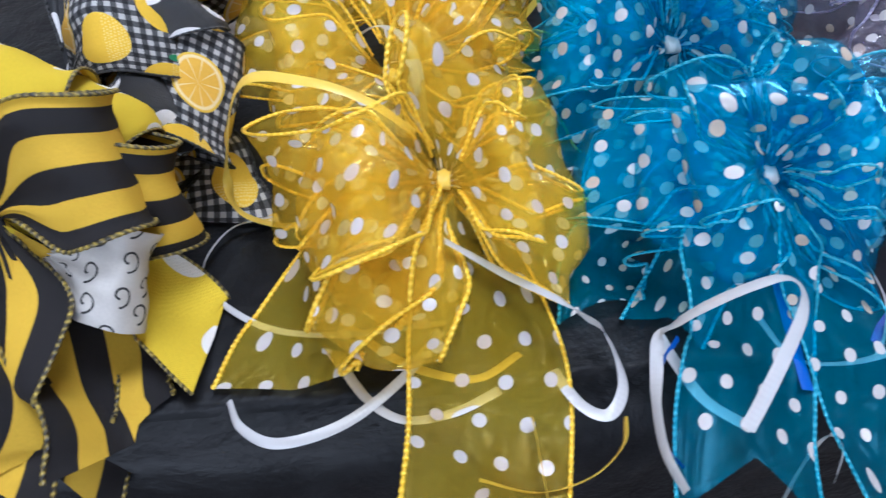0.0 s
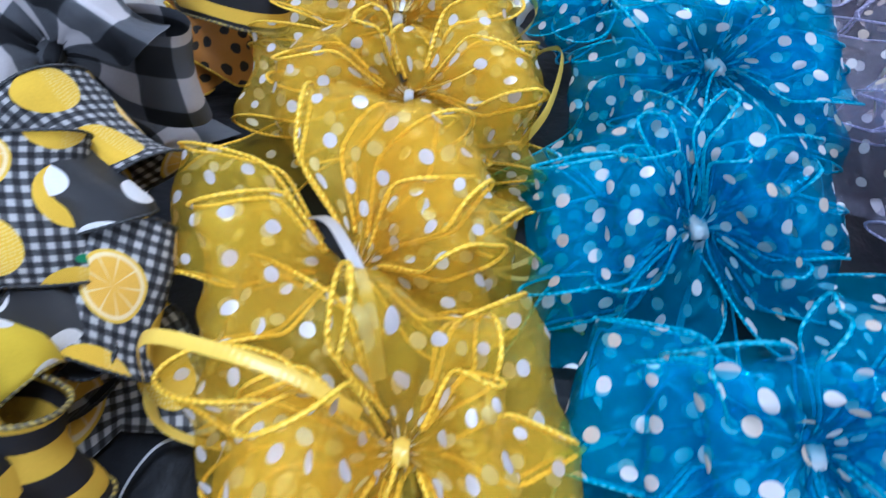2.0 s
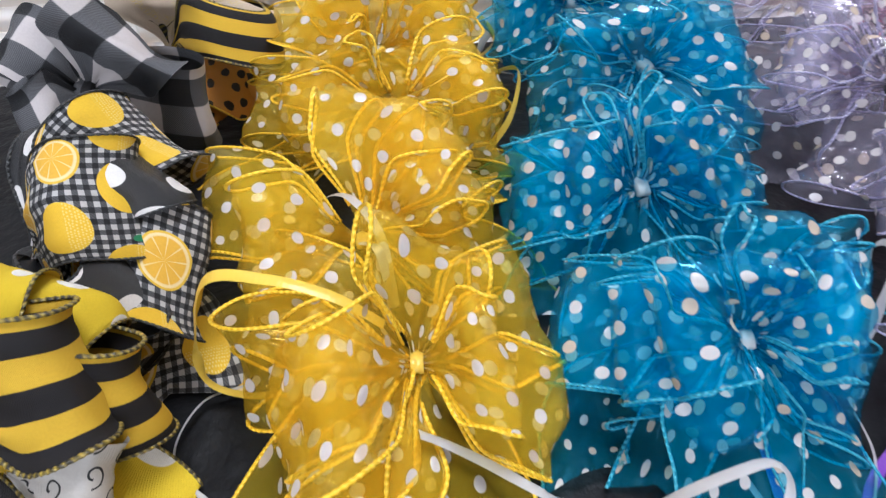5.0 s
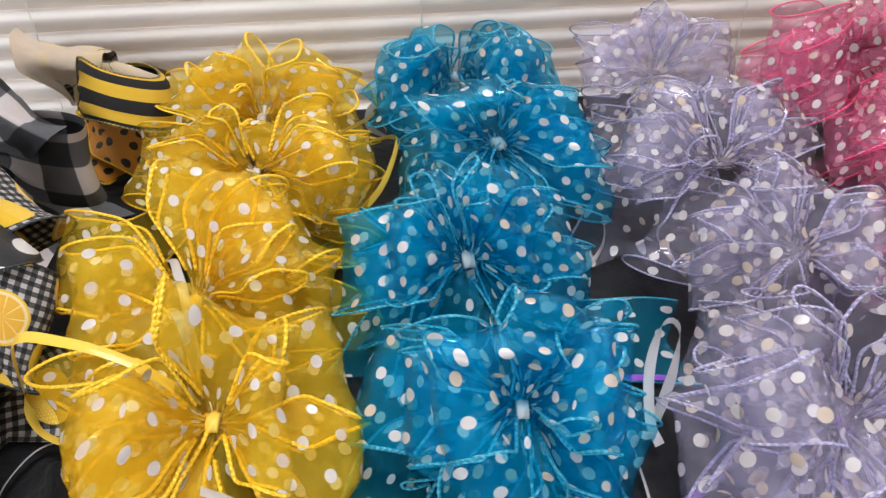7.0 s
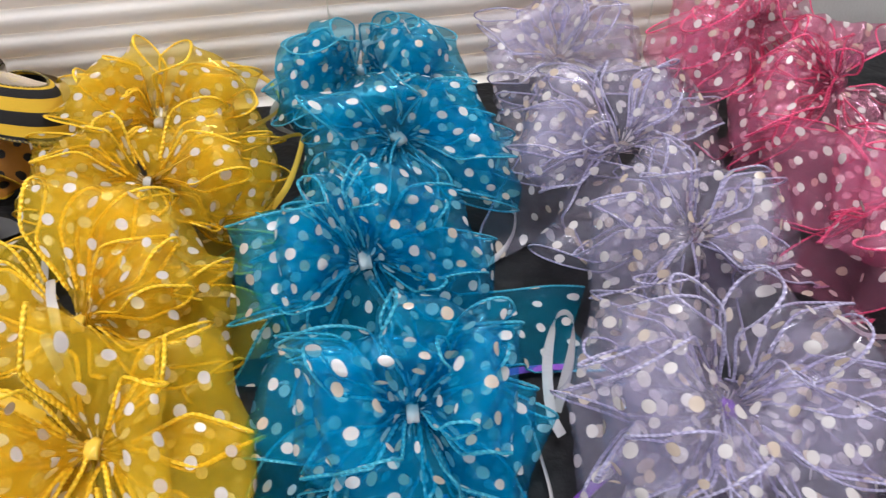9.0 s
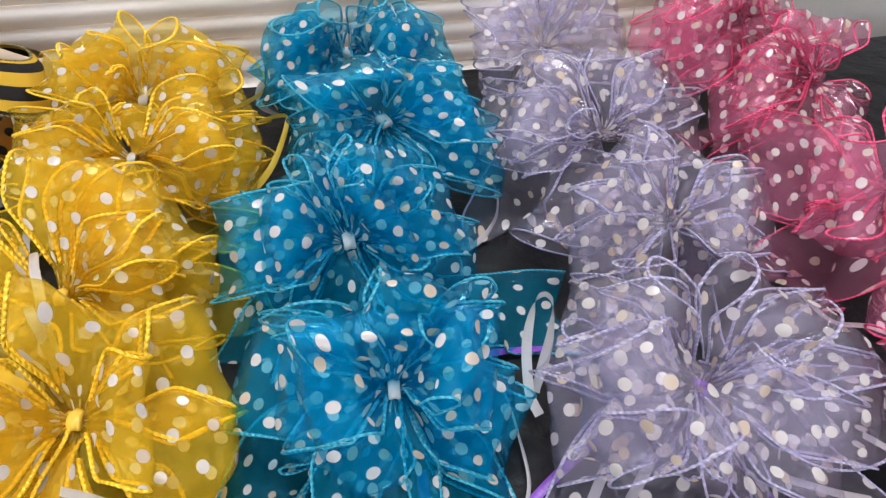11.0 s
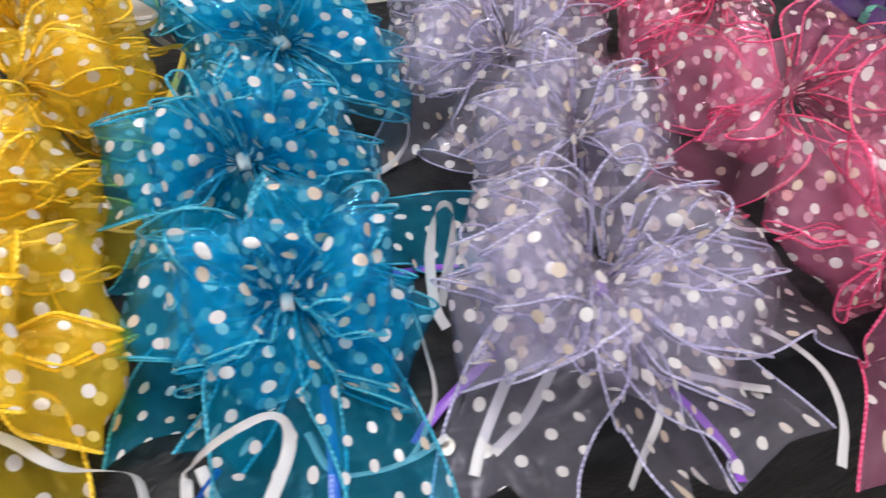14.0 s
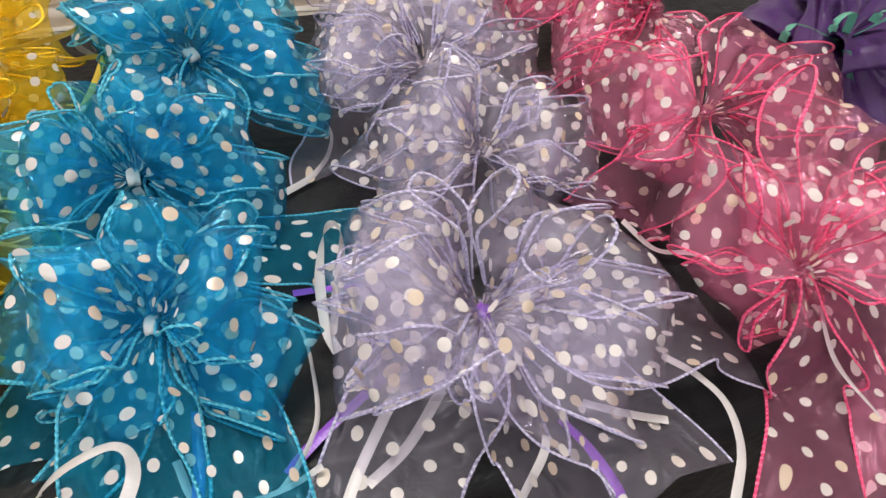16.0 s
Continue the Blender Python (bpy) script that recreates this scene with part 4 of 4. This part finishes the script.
add_tail(lilac_d, SHEER_L, [(0.243, 0.216, 0.797), (0.290, 0.205, 0.785), (0.336, 0.220, 0.760), (0.363, 0.214, 0.754)], rng, notch=-0.3, turn=(0, 10))
add_tail(lilac_d, SHEER_L, [(0.243, 0.216, 0.797), (0.224, 0.192, 0.785), (0.210, 0.182, 0.768), (0.199, 0.167, 0.755), (0.190, 0.142, 0.751)], rng, notch=0.4, turn=(0, 5), spread=0.35)
add_tail(lilac_d, SHEER_L, [(0.243, 0.216, 0.797), (0.261, 0.189, 0.785), (0.286, 0.181, 0.765), (0.303, 0.163, 0.756), (0.309, 0.148, 0.754)], rng, notch=0.08, turn=(0, 0), spread=0.4)
add_tail(lilac_d, SHEER_L, [(0.243, 0.216, 0.797), (0.248, 0.187, 0.780), (0.252, 0.177, 0.763), (0.262, 0.158, 0.754), (0.270, 0.140, 0.751)], rng, notch=0.3, turn=(50, 30), spread=0.4)
curl(lilac_d, [(0.185, 0.229, 0.758), (0.181, 0.236, 0.766), (0.180, 0.248, 0.784), (0.183, 0.256, 0.800), (0.187, 0.257, 0.807), (0.190, 0.253, 0.805), (0.189, 0.246, 0.792), (0.186, 0.240, 0.778), (0.184, 0.238, 0.764)], 0.0046, WHITE_SATIN, "curling_ribbon", roll=(20, 15, 10, 40, 80, 40, 10, 10))
curl(lilac_d, [(0.157, 0.260, 0.770), (0.170, 0.241, 0.762), (0.174, 0.220, 0.756), (0.174, 0.197, 0.755), (0.166, 0.179, 0.755), (0.159, 0.170, 0.754)], 0.0026, WHITE_SATIN, "curling_ribbon", roll=(30, 50, 40, 60))
curl(lilac_d, [(0.283, 0.189, 0.757), (0.289, 0.186, 0.757), (0.302, 0.180, 0.757), (0.316, 0.176, 0.756)], 0.0041, WHITE_SATIN, "curling_ribbon", roll=(0, 0))
curl(lilac_d, [(0.320, 0.200, 0.768), (0.334, 0.191, 0.763), (0.343, 0.178, 0.758), (0.341, 0.159, 0.754), (0.330, 0.140, 0.750)], 0.0043, WHITE_SATIN, "curling_ribbon", roll=(0, 10, 20, 10))
curl(lilac_d, [(0.205, 0.210, 0.765), (0.183, 0.197, 0.756), (0.169, 0.185, 0.754), (0.162, 0.176, 0.754)], 0.0044, PURPLE_SATIN, "curling_ribbon", roll=(10, 0, 10))
curl(lilac_d, [(0.268, 0.178, 0.765), (0.278, 0.168, 0.758), (0.285, 0.152, 0.754), (0.284, 0.139, 0.754)], 0.0044, PURPLE_SATIN, "curling_ribbon", roll=(10, 0, 10))
curl(lilac_d, [(0.261, 0.171, 0.765), (0.258, 0.165, 0.760), (0.249, 0.155, 0.754), (0.241, 0.145, 0.751)], 0.0044, WHITE_SATIN, "curling_ribbon", roll=(30, 50, 60))
curl(lilac_d, [(0.205, 0.196, 0.768), (0.189, 0.173, 0.757), (0.182, 0.159, 0.754)], 0.0044, WHITE_SATIN, "curling_ribbon", roll=(10, 0))
curl(lilac_d, [(0.224, 0.196, 0.768), (0.208, 0.179, 0.758), (0.191, 0.166, 0.756)], 0.0044, WHITE_SATIN, "curling_ribbon", roll=(10, 0))
curl(lilac_d, [(0.167, 0.270, 0.754), (0.183, 0.271, 0.754), (0.199, 0.269, 0.756)], 0.0044, PURPLE_SATIN, "curling_ribbon", roll=(0, 10))
lilac_c, rng = bow("organza_bow", "sheer lilac white-dotted ribbon bow, crisp loops round a gathered middle", (0.261, 0.301, 0.805), SHEER_L, [
    (131, -16, 0.0797, 0.07, 32, 0.91, 0.00), (176, -38, 0.0467, 0.10, 66, 0.72, -0.29), (-13, -33, 0.0463, 0.10, -72, 0.72, -0.07),
    (21, -13, 0.0719, 0.10, -40, 0.72, 0.35), (178, -6, 0.0513, 0.16, 44, 0.72, 0.04), (144, 35, 0.0472, 0.16, 47, 0.72, -0.15),
    (72, 50, 0.0363, 0.16, -18, 0.74, 0.31), (-15, 26, 0.0368, 0.16, -41, 0.72, 0.28), (-143, 34, 0.0515, 0.20, 61, 0.73, 0.06),
], LILAC, 32, "lilac dotted bows", tie_size=0.006, tie_dir=90)
add_tail(lilac_c, SHEER_L, [(0.261, 0.302, 0.808), (0.261, 0.292, 0.785), (0.263, 0.285, 0.765), (0.262, 0.268, 0.754)], rng, notch=0.3, turn=(20, 0))
add_tail(lilac_c, SHEER_L, [(0.261, 0.302, 0.808), (0.297, 0.311, 0.785), (0.336, 0.338, 0.757), (0.350, 0.340, 0.754)], rng, notch=0.2)
lilac_b, rng = bow("organza_bow", "sheer lilac white-dotted ribbon bow, soft overlapping loops", (0.245, 0.371, 0.811), SHEER_L, [
    (130, -18, 0.0923, 0.12, 46, 0.79, -0.33), (31, -16, 0.0945, 0.12, -51, 0.72, 0.29), (167, -38, 0.0300, 0.16, -65, 0.64, 0.90),
    (175, 0, 0.0517, 0.18, 54, 0.72, -0.15), (36, 7, 0.0688, 0.16, -52, 0.72, -0.21), (29, 18, 0.0446, 0.18, -52, 0.72, 0.32),
    (162, 20, 0.0560, 0.22, 47, 0.72, -0.01), (61, 42, 0.0462, 0.22, -22, 0.72, 0.08), (167, 43, 0.0394, 0.20, -7, 0.72, -0.40),
], LILAC, 33, "lilac dotted bows", tie_size=0.0055, tie_dir=90)
add_tail(lilac_b, SHEER_L, [(0.231, 0.372, 0.816), (0.205, 0.378, 0.785), (0.197, 0.373, 0.760), (0.197, 0.354, 0.754)], rng, notch=0.3)
lilac_a, rng = bow("organza_bow", "sheer lilac white-dotted ribbon bow, upright against the blind", (0.234, 0.475, 0.812), SHEER_L, [
    (-75, -36, 0.0270, 0.16, -16, 0.64, 0.38),
    (147, -29, 0.0490, 0.12, 59, 0.72, -0.08), (23, -13, 0.0708, 0.12, -65, 0.72, 0.09), (160, 5, 0.0465, 0.16, 34, 0.72, -0.39),
    (10, 13, 0.0532, 0.15, -81, 0.72, -0.09), (151, 42, 0.0402, 0.18, 51, 0.72, 0.27), (43, 52, 0.0421, 0.16, -60, 0.72, -0.17),
    (101, 54, 0.0419, 0.14, 43, 0.72, 0.09),
], LILAC, 34, "lilac dotted bows", tie_size=0.0055, tie_dir=90)
pink_d, rng = bow("organza_bow", "sheer pink white-dotted ribbon bow, a long streamer over the table edge", (0.372, 0.206, 0.802), SHEER_P, [
    (148, -45, 0.0341, 0.12, 70, 0.64, -0.36), (-58, -81, 0.0300, 0.12, -17, 0.64, -0.15), (26, -4, 0.0950, 0.12, -45, 0.72, 0.30),
    (3, 16, 0.0474, 0.16, -29, 0.72, 0.38), (120, 6, 0.0563, 0.16, 39, 0.72, -0.62), (163, 42, 0.0359, 0.20, 13, 0.64, -0.58),
    (55, 24, 0.0854, 0.16, -29, 0.91, -0.03), (153, 77, 0.0512, 0.24, 78, 0.72, 0.29),
], PINK, 41, "pink dotted bows", tie_size=0.0055, tie_dir=0)
add_tail(pink_d, SHEER_P, [(0.372, 0.206, 0.806), (0.385, 0.194, 0.775), (0.392, 0.179, 0.758), (0.380, 0.155, 0.754), (0.359, 0.122, 0.750)], rng, notch=0.35, turn=(10, 0), spread=0.3)
add_tail(pink_d, SHEER_P, [(0.372, 0.206, 0.806), (0.403, 0.200, 0.780), (0.421, 0.187, 0.762), (0.421, 0.163, 0.754), (0.414, 0.136, 0.751)], rng, notch=0.35, turn=(10, 0), spread=0.3)
curl(pink_d, [(0.385, 0.200, 0.790), (0.388, 0.181, 0.775), (0.399, 0.159, 0.765)], 0.0037, WHITE_SATIN, "curling_ribbon", roll=(30, 10, 30))
curl(pink_d, [(0.337, 0.289, 0.765), (0.351, 0.274, 0.757), (0.370, 0.268, 0.757), (0.383, 0.251, 0.760)], 0.0044, WHITE_SATIN, "curling_ribbon", roll=(0, 10, 0))
pink_c, rng = bow("organza_bow", "sheer pink white-dotted ribbon bow, wide loops round a pinched middle", (0.375, 0.308, 0.815), SHEER_P, [
    (114, -20, 0.0898, 0.09, 53, 0.93, -0.76), (-166, -60, 0.0381, 0.10, 58, 0.72, -0.22), (5, -20, 0.0942, 0.10, -46, 0.72, 0.52),
    (15, -5, 0.0950, 0.12, -48, 0.72, -0.07), (140, 6, 0.0393, 0.18, 43, 0.72, -0.32), (-152, 22, 0.0427, 0.22, 64, 0.72, 0.13),
    (35, 26, 0.0567, 0.16, -47, 0.72, -0.43),
], PINK, 42, "pink dotted bows", tie_size=0.0055, tie_dir=90)
add_tail(pink_c, SHEER_P, [(0.377, 0.313, 0.817), (0.358, 0.297, 0.790), (0.355, 0.310, 0.762), (0.337, 0.301, 0.754)], rng, notch=-0.3, turn=(10, 0))
pink_b, rng = bow("organza_bow", "sheer pink white-dotted ribbon bow, loops spread towards the blind", (0.400, 0.428, 0.812), SHEER_P, [
    (-124, -22, 0.0514, 0.16, 19, 0.72, -0.34),
    (-180, -24, 0.0699, 0.10, 21, 0.82, 0.50), (-52, -29, 0.0374, 0.12, -8, 0.72, -0.39), (-162, 6, 0.0668, 0.20, 40, 0.72, 0.63),
    (144, 33, 0.0420, 0.14, 14, 0.72, -0.11), (75, 45, 0.0413, 0.16, -16, 0.95, -0.12), (-154, 62, 0.0372, 0.22, 45, 0.72, 0.90),
], PINK, 43, "pink dotted bows", tie_size=0.0055, tie_dir=90)
add_tail(pink_b, SHEER_P, [(0.400, 0.428, 0.816), (0.377, 0.427, 0.790), (0.367, 0.446, 0.762), (0.362, 0.465, 0.754)], rng, notch=0.2)
pink_a, rng = bow("organza_bow", "sheer pink white-dotted ribbon bow, upright loops beside the window frame", (0.388, 0.512, 0.812), SHEER_P, [
    (-97, -15, 0.0533, 0.16, 6, 0.72, 0.02),
    (-165, -9, 0.0871, 0.10, 69, 0.72, -0.06), (-136, -22, 0.0664, 0.12, 8, 0.84, -0.23), (-138, 3, 0.0914, 0.20, 61, 0.72, 0.29),
    (-153, 12, 0.0882, 0.16, 75, 0.72, -0.08), (-87, 20, 0.0469, 0.14, 81, 0.72, 0.24), (-142, 33, 0.0648, 0.18, -65, 0.72, -0.90),
    (-99, 45, 0.0427, 0.16, -11, 0.72, -0.49), (-128, 22, 0.0810, 0.22, -31, 0.72, 0.90),
], PINK, 44, "pink dotted bows", tie_size=0.0055, tie_dir=90)
add_tail(pink_a, SHEER_P, [(0.388, 0.512, 0.818), (0.351, 0.489, 0.800), (0.346, 0.533, 0.785), (0.339, 0.566, 0.765)], rng, notch=0.2, turn=(30, 30))

# ---- fabric bows ----
BEE, YDOT, LEMON, BDOT, CHECK, LEO, CURLY, BEEPRINT, PURPLE = Cloth(STRIPES, BEE_CORD, 0.063, 0.0008, 0.12, 1), Cloth(DOT_YELLOW, BEE_CORD, 0.062, 0.0006, 0.15, 1), Cloth(LEMONS, BLACK_CORD, 0.062, 0.0006, 0.0, 1), Cloth(DOT_BLACK, BLACK_CORD, 0.055, 0.0006, 0.0, 1), Cloth(BUFFALO, None, 0.068, crisp=3), Cloth(LEOPARD, YELLOW_CORD, 0.050, 0.0007), Cloth(CURLS, None, 0.030), Cloth(NATURAL, None, 0.066, crisp=1), Cloth(PURPLE_CLOTH, None, 0.050)
bee_bow, rng = bow("striped_bow", "yellow and black striped fabric bow with dotted backing", (-0.149, 0.190, 0.802), BEE, [
    (23, -8, 0.0603, 0.20, -69, 0.61, -0.09), (162, 0, 0.0456, 0.24, 40, 1.00),
    (12, 19, 0.0493, 0.20, -56, 0.70, 0.09),
], STRIPES, 51, "", tie_size=0.009, tie_dir=0)
for spec in [(78, 26, 0.0564, 0.22, -16, 0.50, 0.04), (58, 6, 0.0609, 0.20, -33, 0.50, -0.11), (118, 30, 0.0341, 0.22, 27, 0.50, 0.58)]:
    add_loop(bee_bow, YDOT, (-0.149, 0.190, 0.802), spec, rng)
for spec in [(-8, -14, 0.0335, 0.29, -45, 1.15)]:
    add_loop(bee_bow, CURLY, (-0.133, 0.183, 0.792), spec, rng)
add_tail(bee_bow, Cloth(STRIPES, BEE_CORD, 0.062, 0.0006), [(-0.149, 0.190, 0.802), (-0.136, 0.166, 0.785), (-0.131, 0.152, 0.769), (-0.129, 0.136, 0.757), (-0.130, 0.119, 0.748)], rng, notch=0.35, turn=(30, 48), spread=0.35)
add_tail(bee_bow, Cloth(STRIPES, BEE_CORD, 0.062, 0.0006), [(-0.149, 0.190, 0.802), (-0.148, 0.162, 0.785), (-0.153, 0.148, 0.768), (-0.154, 0.134, 0.757), (-0.153, 0.119, 0.748)], rng, notch=0.3, turn=(0, -10), spread=0.35)
add_tail(bee_bow, Cloth(STRIPES, BEE_CORD, 0.052, 0.0006), [(-0.149, 0.190, 0.802), (-0.129, 0.175, 0.778), (-0.117, 0.161, 0.762), (-0.107, 0.143, 0.755), (-0.105, 0.134, 0.750)], rng, notch=-0.3, turn=(30, 40), spread=0.4)
add_tail(bee_bow, Cloth(DOT_YELLOW, BEE_CORD, 0.038, 0.0006), [(-0.149, 0.190, 0.802), (-0.112, 0.189, 0.775), (-0.099, 0.187, 0.762), (-0.082, 0.173, 0.756)], rng, notch=-0.7, turn=(0, 10), spread=0.6)
lemon_bow, rng = bow("lemon_bow", "black gingham fabric bow printed with yellow lemons", (-0.162, 0.285, 0.790), LEMON, [
    (-14, 5, 0.0764, 0.18, -31, 0.76, -0.21), (41, 24, 0.0764, 0.18, -29, 0.70, -0.09), (-7, 35, 0.0631, 0.26, -43, 0.69, 0.17),
], DOT_BLACK, 52, "", tie_size=0.008, tie_dir=0)
# last loop: black cloth standing in for shade in the opening between lemon loops
for spec in [(9, 32, 0.0740, 0.16, -55, 0.60, -0.35), (75, 26, 0.0695, 0.18, 12, 0.50, -0.48), (-37, 13, 0.0685, 0.18, 71, 0.50, 0.58)]:
    add_loop(lemon_bow, BDOT, (-0.162, 0.285, 0.790), spec, rng)
add_tail(lemon_bow, LEMON, [(-0.162, 0.285, 0.790), (-0.111, 0.265, 0.780), (-0.106, 0.252, 0.762), (-0.096, 0.231, 0.754)], rng, notch=0.3, turn=(15, 20))
add_tail(lemon_bow, LEMON, [(-0.162, 0.285, 0.790), (-0.130, 0.265, 0.780), (-0.145, 0.258, 0.768), (-0.163, 0.246, 0.754)], rng, notch=0.3, turn=(15, 0))
check_bow, rng = bow("check_bow", "black and white check fabric bow with bee-print loops", (-0.161, 0.386, 0.812), CHECK, [
    (8, -12, 0.0558, 0.20, -89, 0.62, -0.22), (8, 49, 0.0409, 0.26, -76, 0.79, -0.04), (166, 35, 0.0457, 0.24, 32, 0.50, -0.16), (-113, 1, 0.0386, 0.22, 65, 0.50, 0.26),
], BUFFALO, 53, "", tie_size=0.01, tie_dir=0)
add_tail(check_bow, CHECK, [(-0.161, 0.386, 0.812), (-0.152, 0.391, 0.785), (-0.139, 0.395, 0.765), (-0.121, 0.384, 0.754)], rng, notch=0.3, turn=(0, 10))
for spec in [(105, 69, 0.0375, 0.22, 26, 0.88, 0.25)]:
    add_loop(check_bow, BEEPRINT, (-0.151, 0.488, 0.785), spec, rng)
for spec in [(-35, 18, 0.0879, 0.25, -64, 0.52, -0.39)]:
    add_loop(check_bow, BEE, (-0.151, 0.488, 0.785), spec, rng)
for spec in [(-22, 12, 0.0823, 0.18, -61, 0.50, -0.05)]:
    add_loop(check_bow, BEEPRINT, (-0.151, 0.488, 0.785), spec, rng)
for spec in [(-23, -14, 0.0613, 0.16, -41, 1.00), (-34, -29, 0.0619, 0.13, -37, 1.00)]:
    add_loop(check_bow, LEO, (-0.151, 0.488, 0.785), spec, rng)
purple_bow, rng = bow("satin_bow", "dark purple satin bow with iridescent green trim", (0.500, 0.379, 0.812), PURPLE, [
    (-72, -38, 0.0607, 0.11, -13, 1.00), (-15, -14, 0.0511, 0.16, -41, 1.10), (-146, -50, 0.0287, 0.16, 35, 1.00),
    (127, -15, 0.0475, 0.16, 25, 1.10), (129, 3, 0.0563, 0.19, 26, 1.10), (-168, 16, 0.0367, 0.21, 61, 1.00),
    (-90, 10, 0.0338, 0.21, 0, 1.00), (22, 12, 0.0539, 0.19, -39, 1.10), (86, 23, 0.0446, 0.19, -3, 1.10),
    (51, 25, 0.0469, 0.19, -26, 1.00),
], PURPLE_CLOTH, 54, "", tie_size=0.009, tie_dir=0)
curl(purple_bow, [(0.476, 0.346, 0.825), (0.498, 0.357, 0.800), (0.517, 0.356, 0.780), (0.539, 0.351, 0.757)], 0.0044, HOLO, "curling_ribbon", roll=(20, 0, 10))
curl(purple_bow, [(0.419, 0.328, 0.842), (0.419, 0.327, 0.850), (0.434, 0.337, 0.846), (0.500, 0.379, 0.812)], 0.0044, HOLO, "curling_ribbon", roll=(30, 0, 20))
curl(purple_bow, [(0.450, 0.334, 0.842), (0.452, 0.335, 0.850), (0.470, 0.347, 0.846), (0.500, 0.379, 0.812)], 0.0044, HOLO, "curling_ribbon", roll=(30, 0, 20))
curl(purple_bow, [(0.482, 0.345, 0.842), (0.482, 0.341, 0.850), (0.499, 0.348, 0.846), (0.500, 0.379, 0.812)], 0.0044, HOLO, "curling_ribbon", roll=(30, 0, 20))
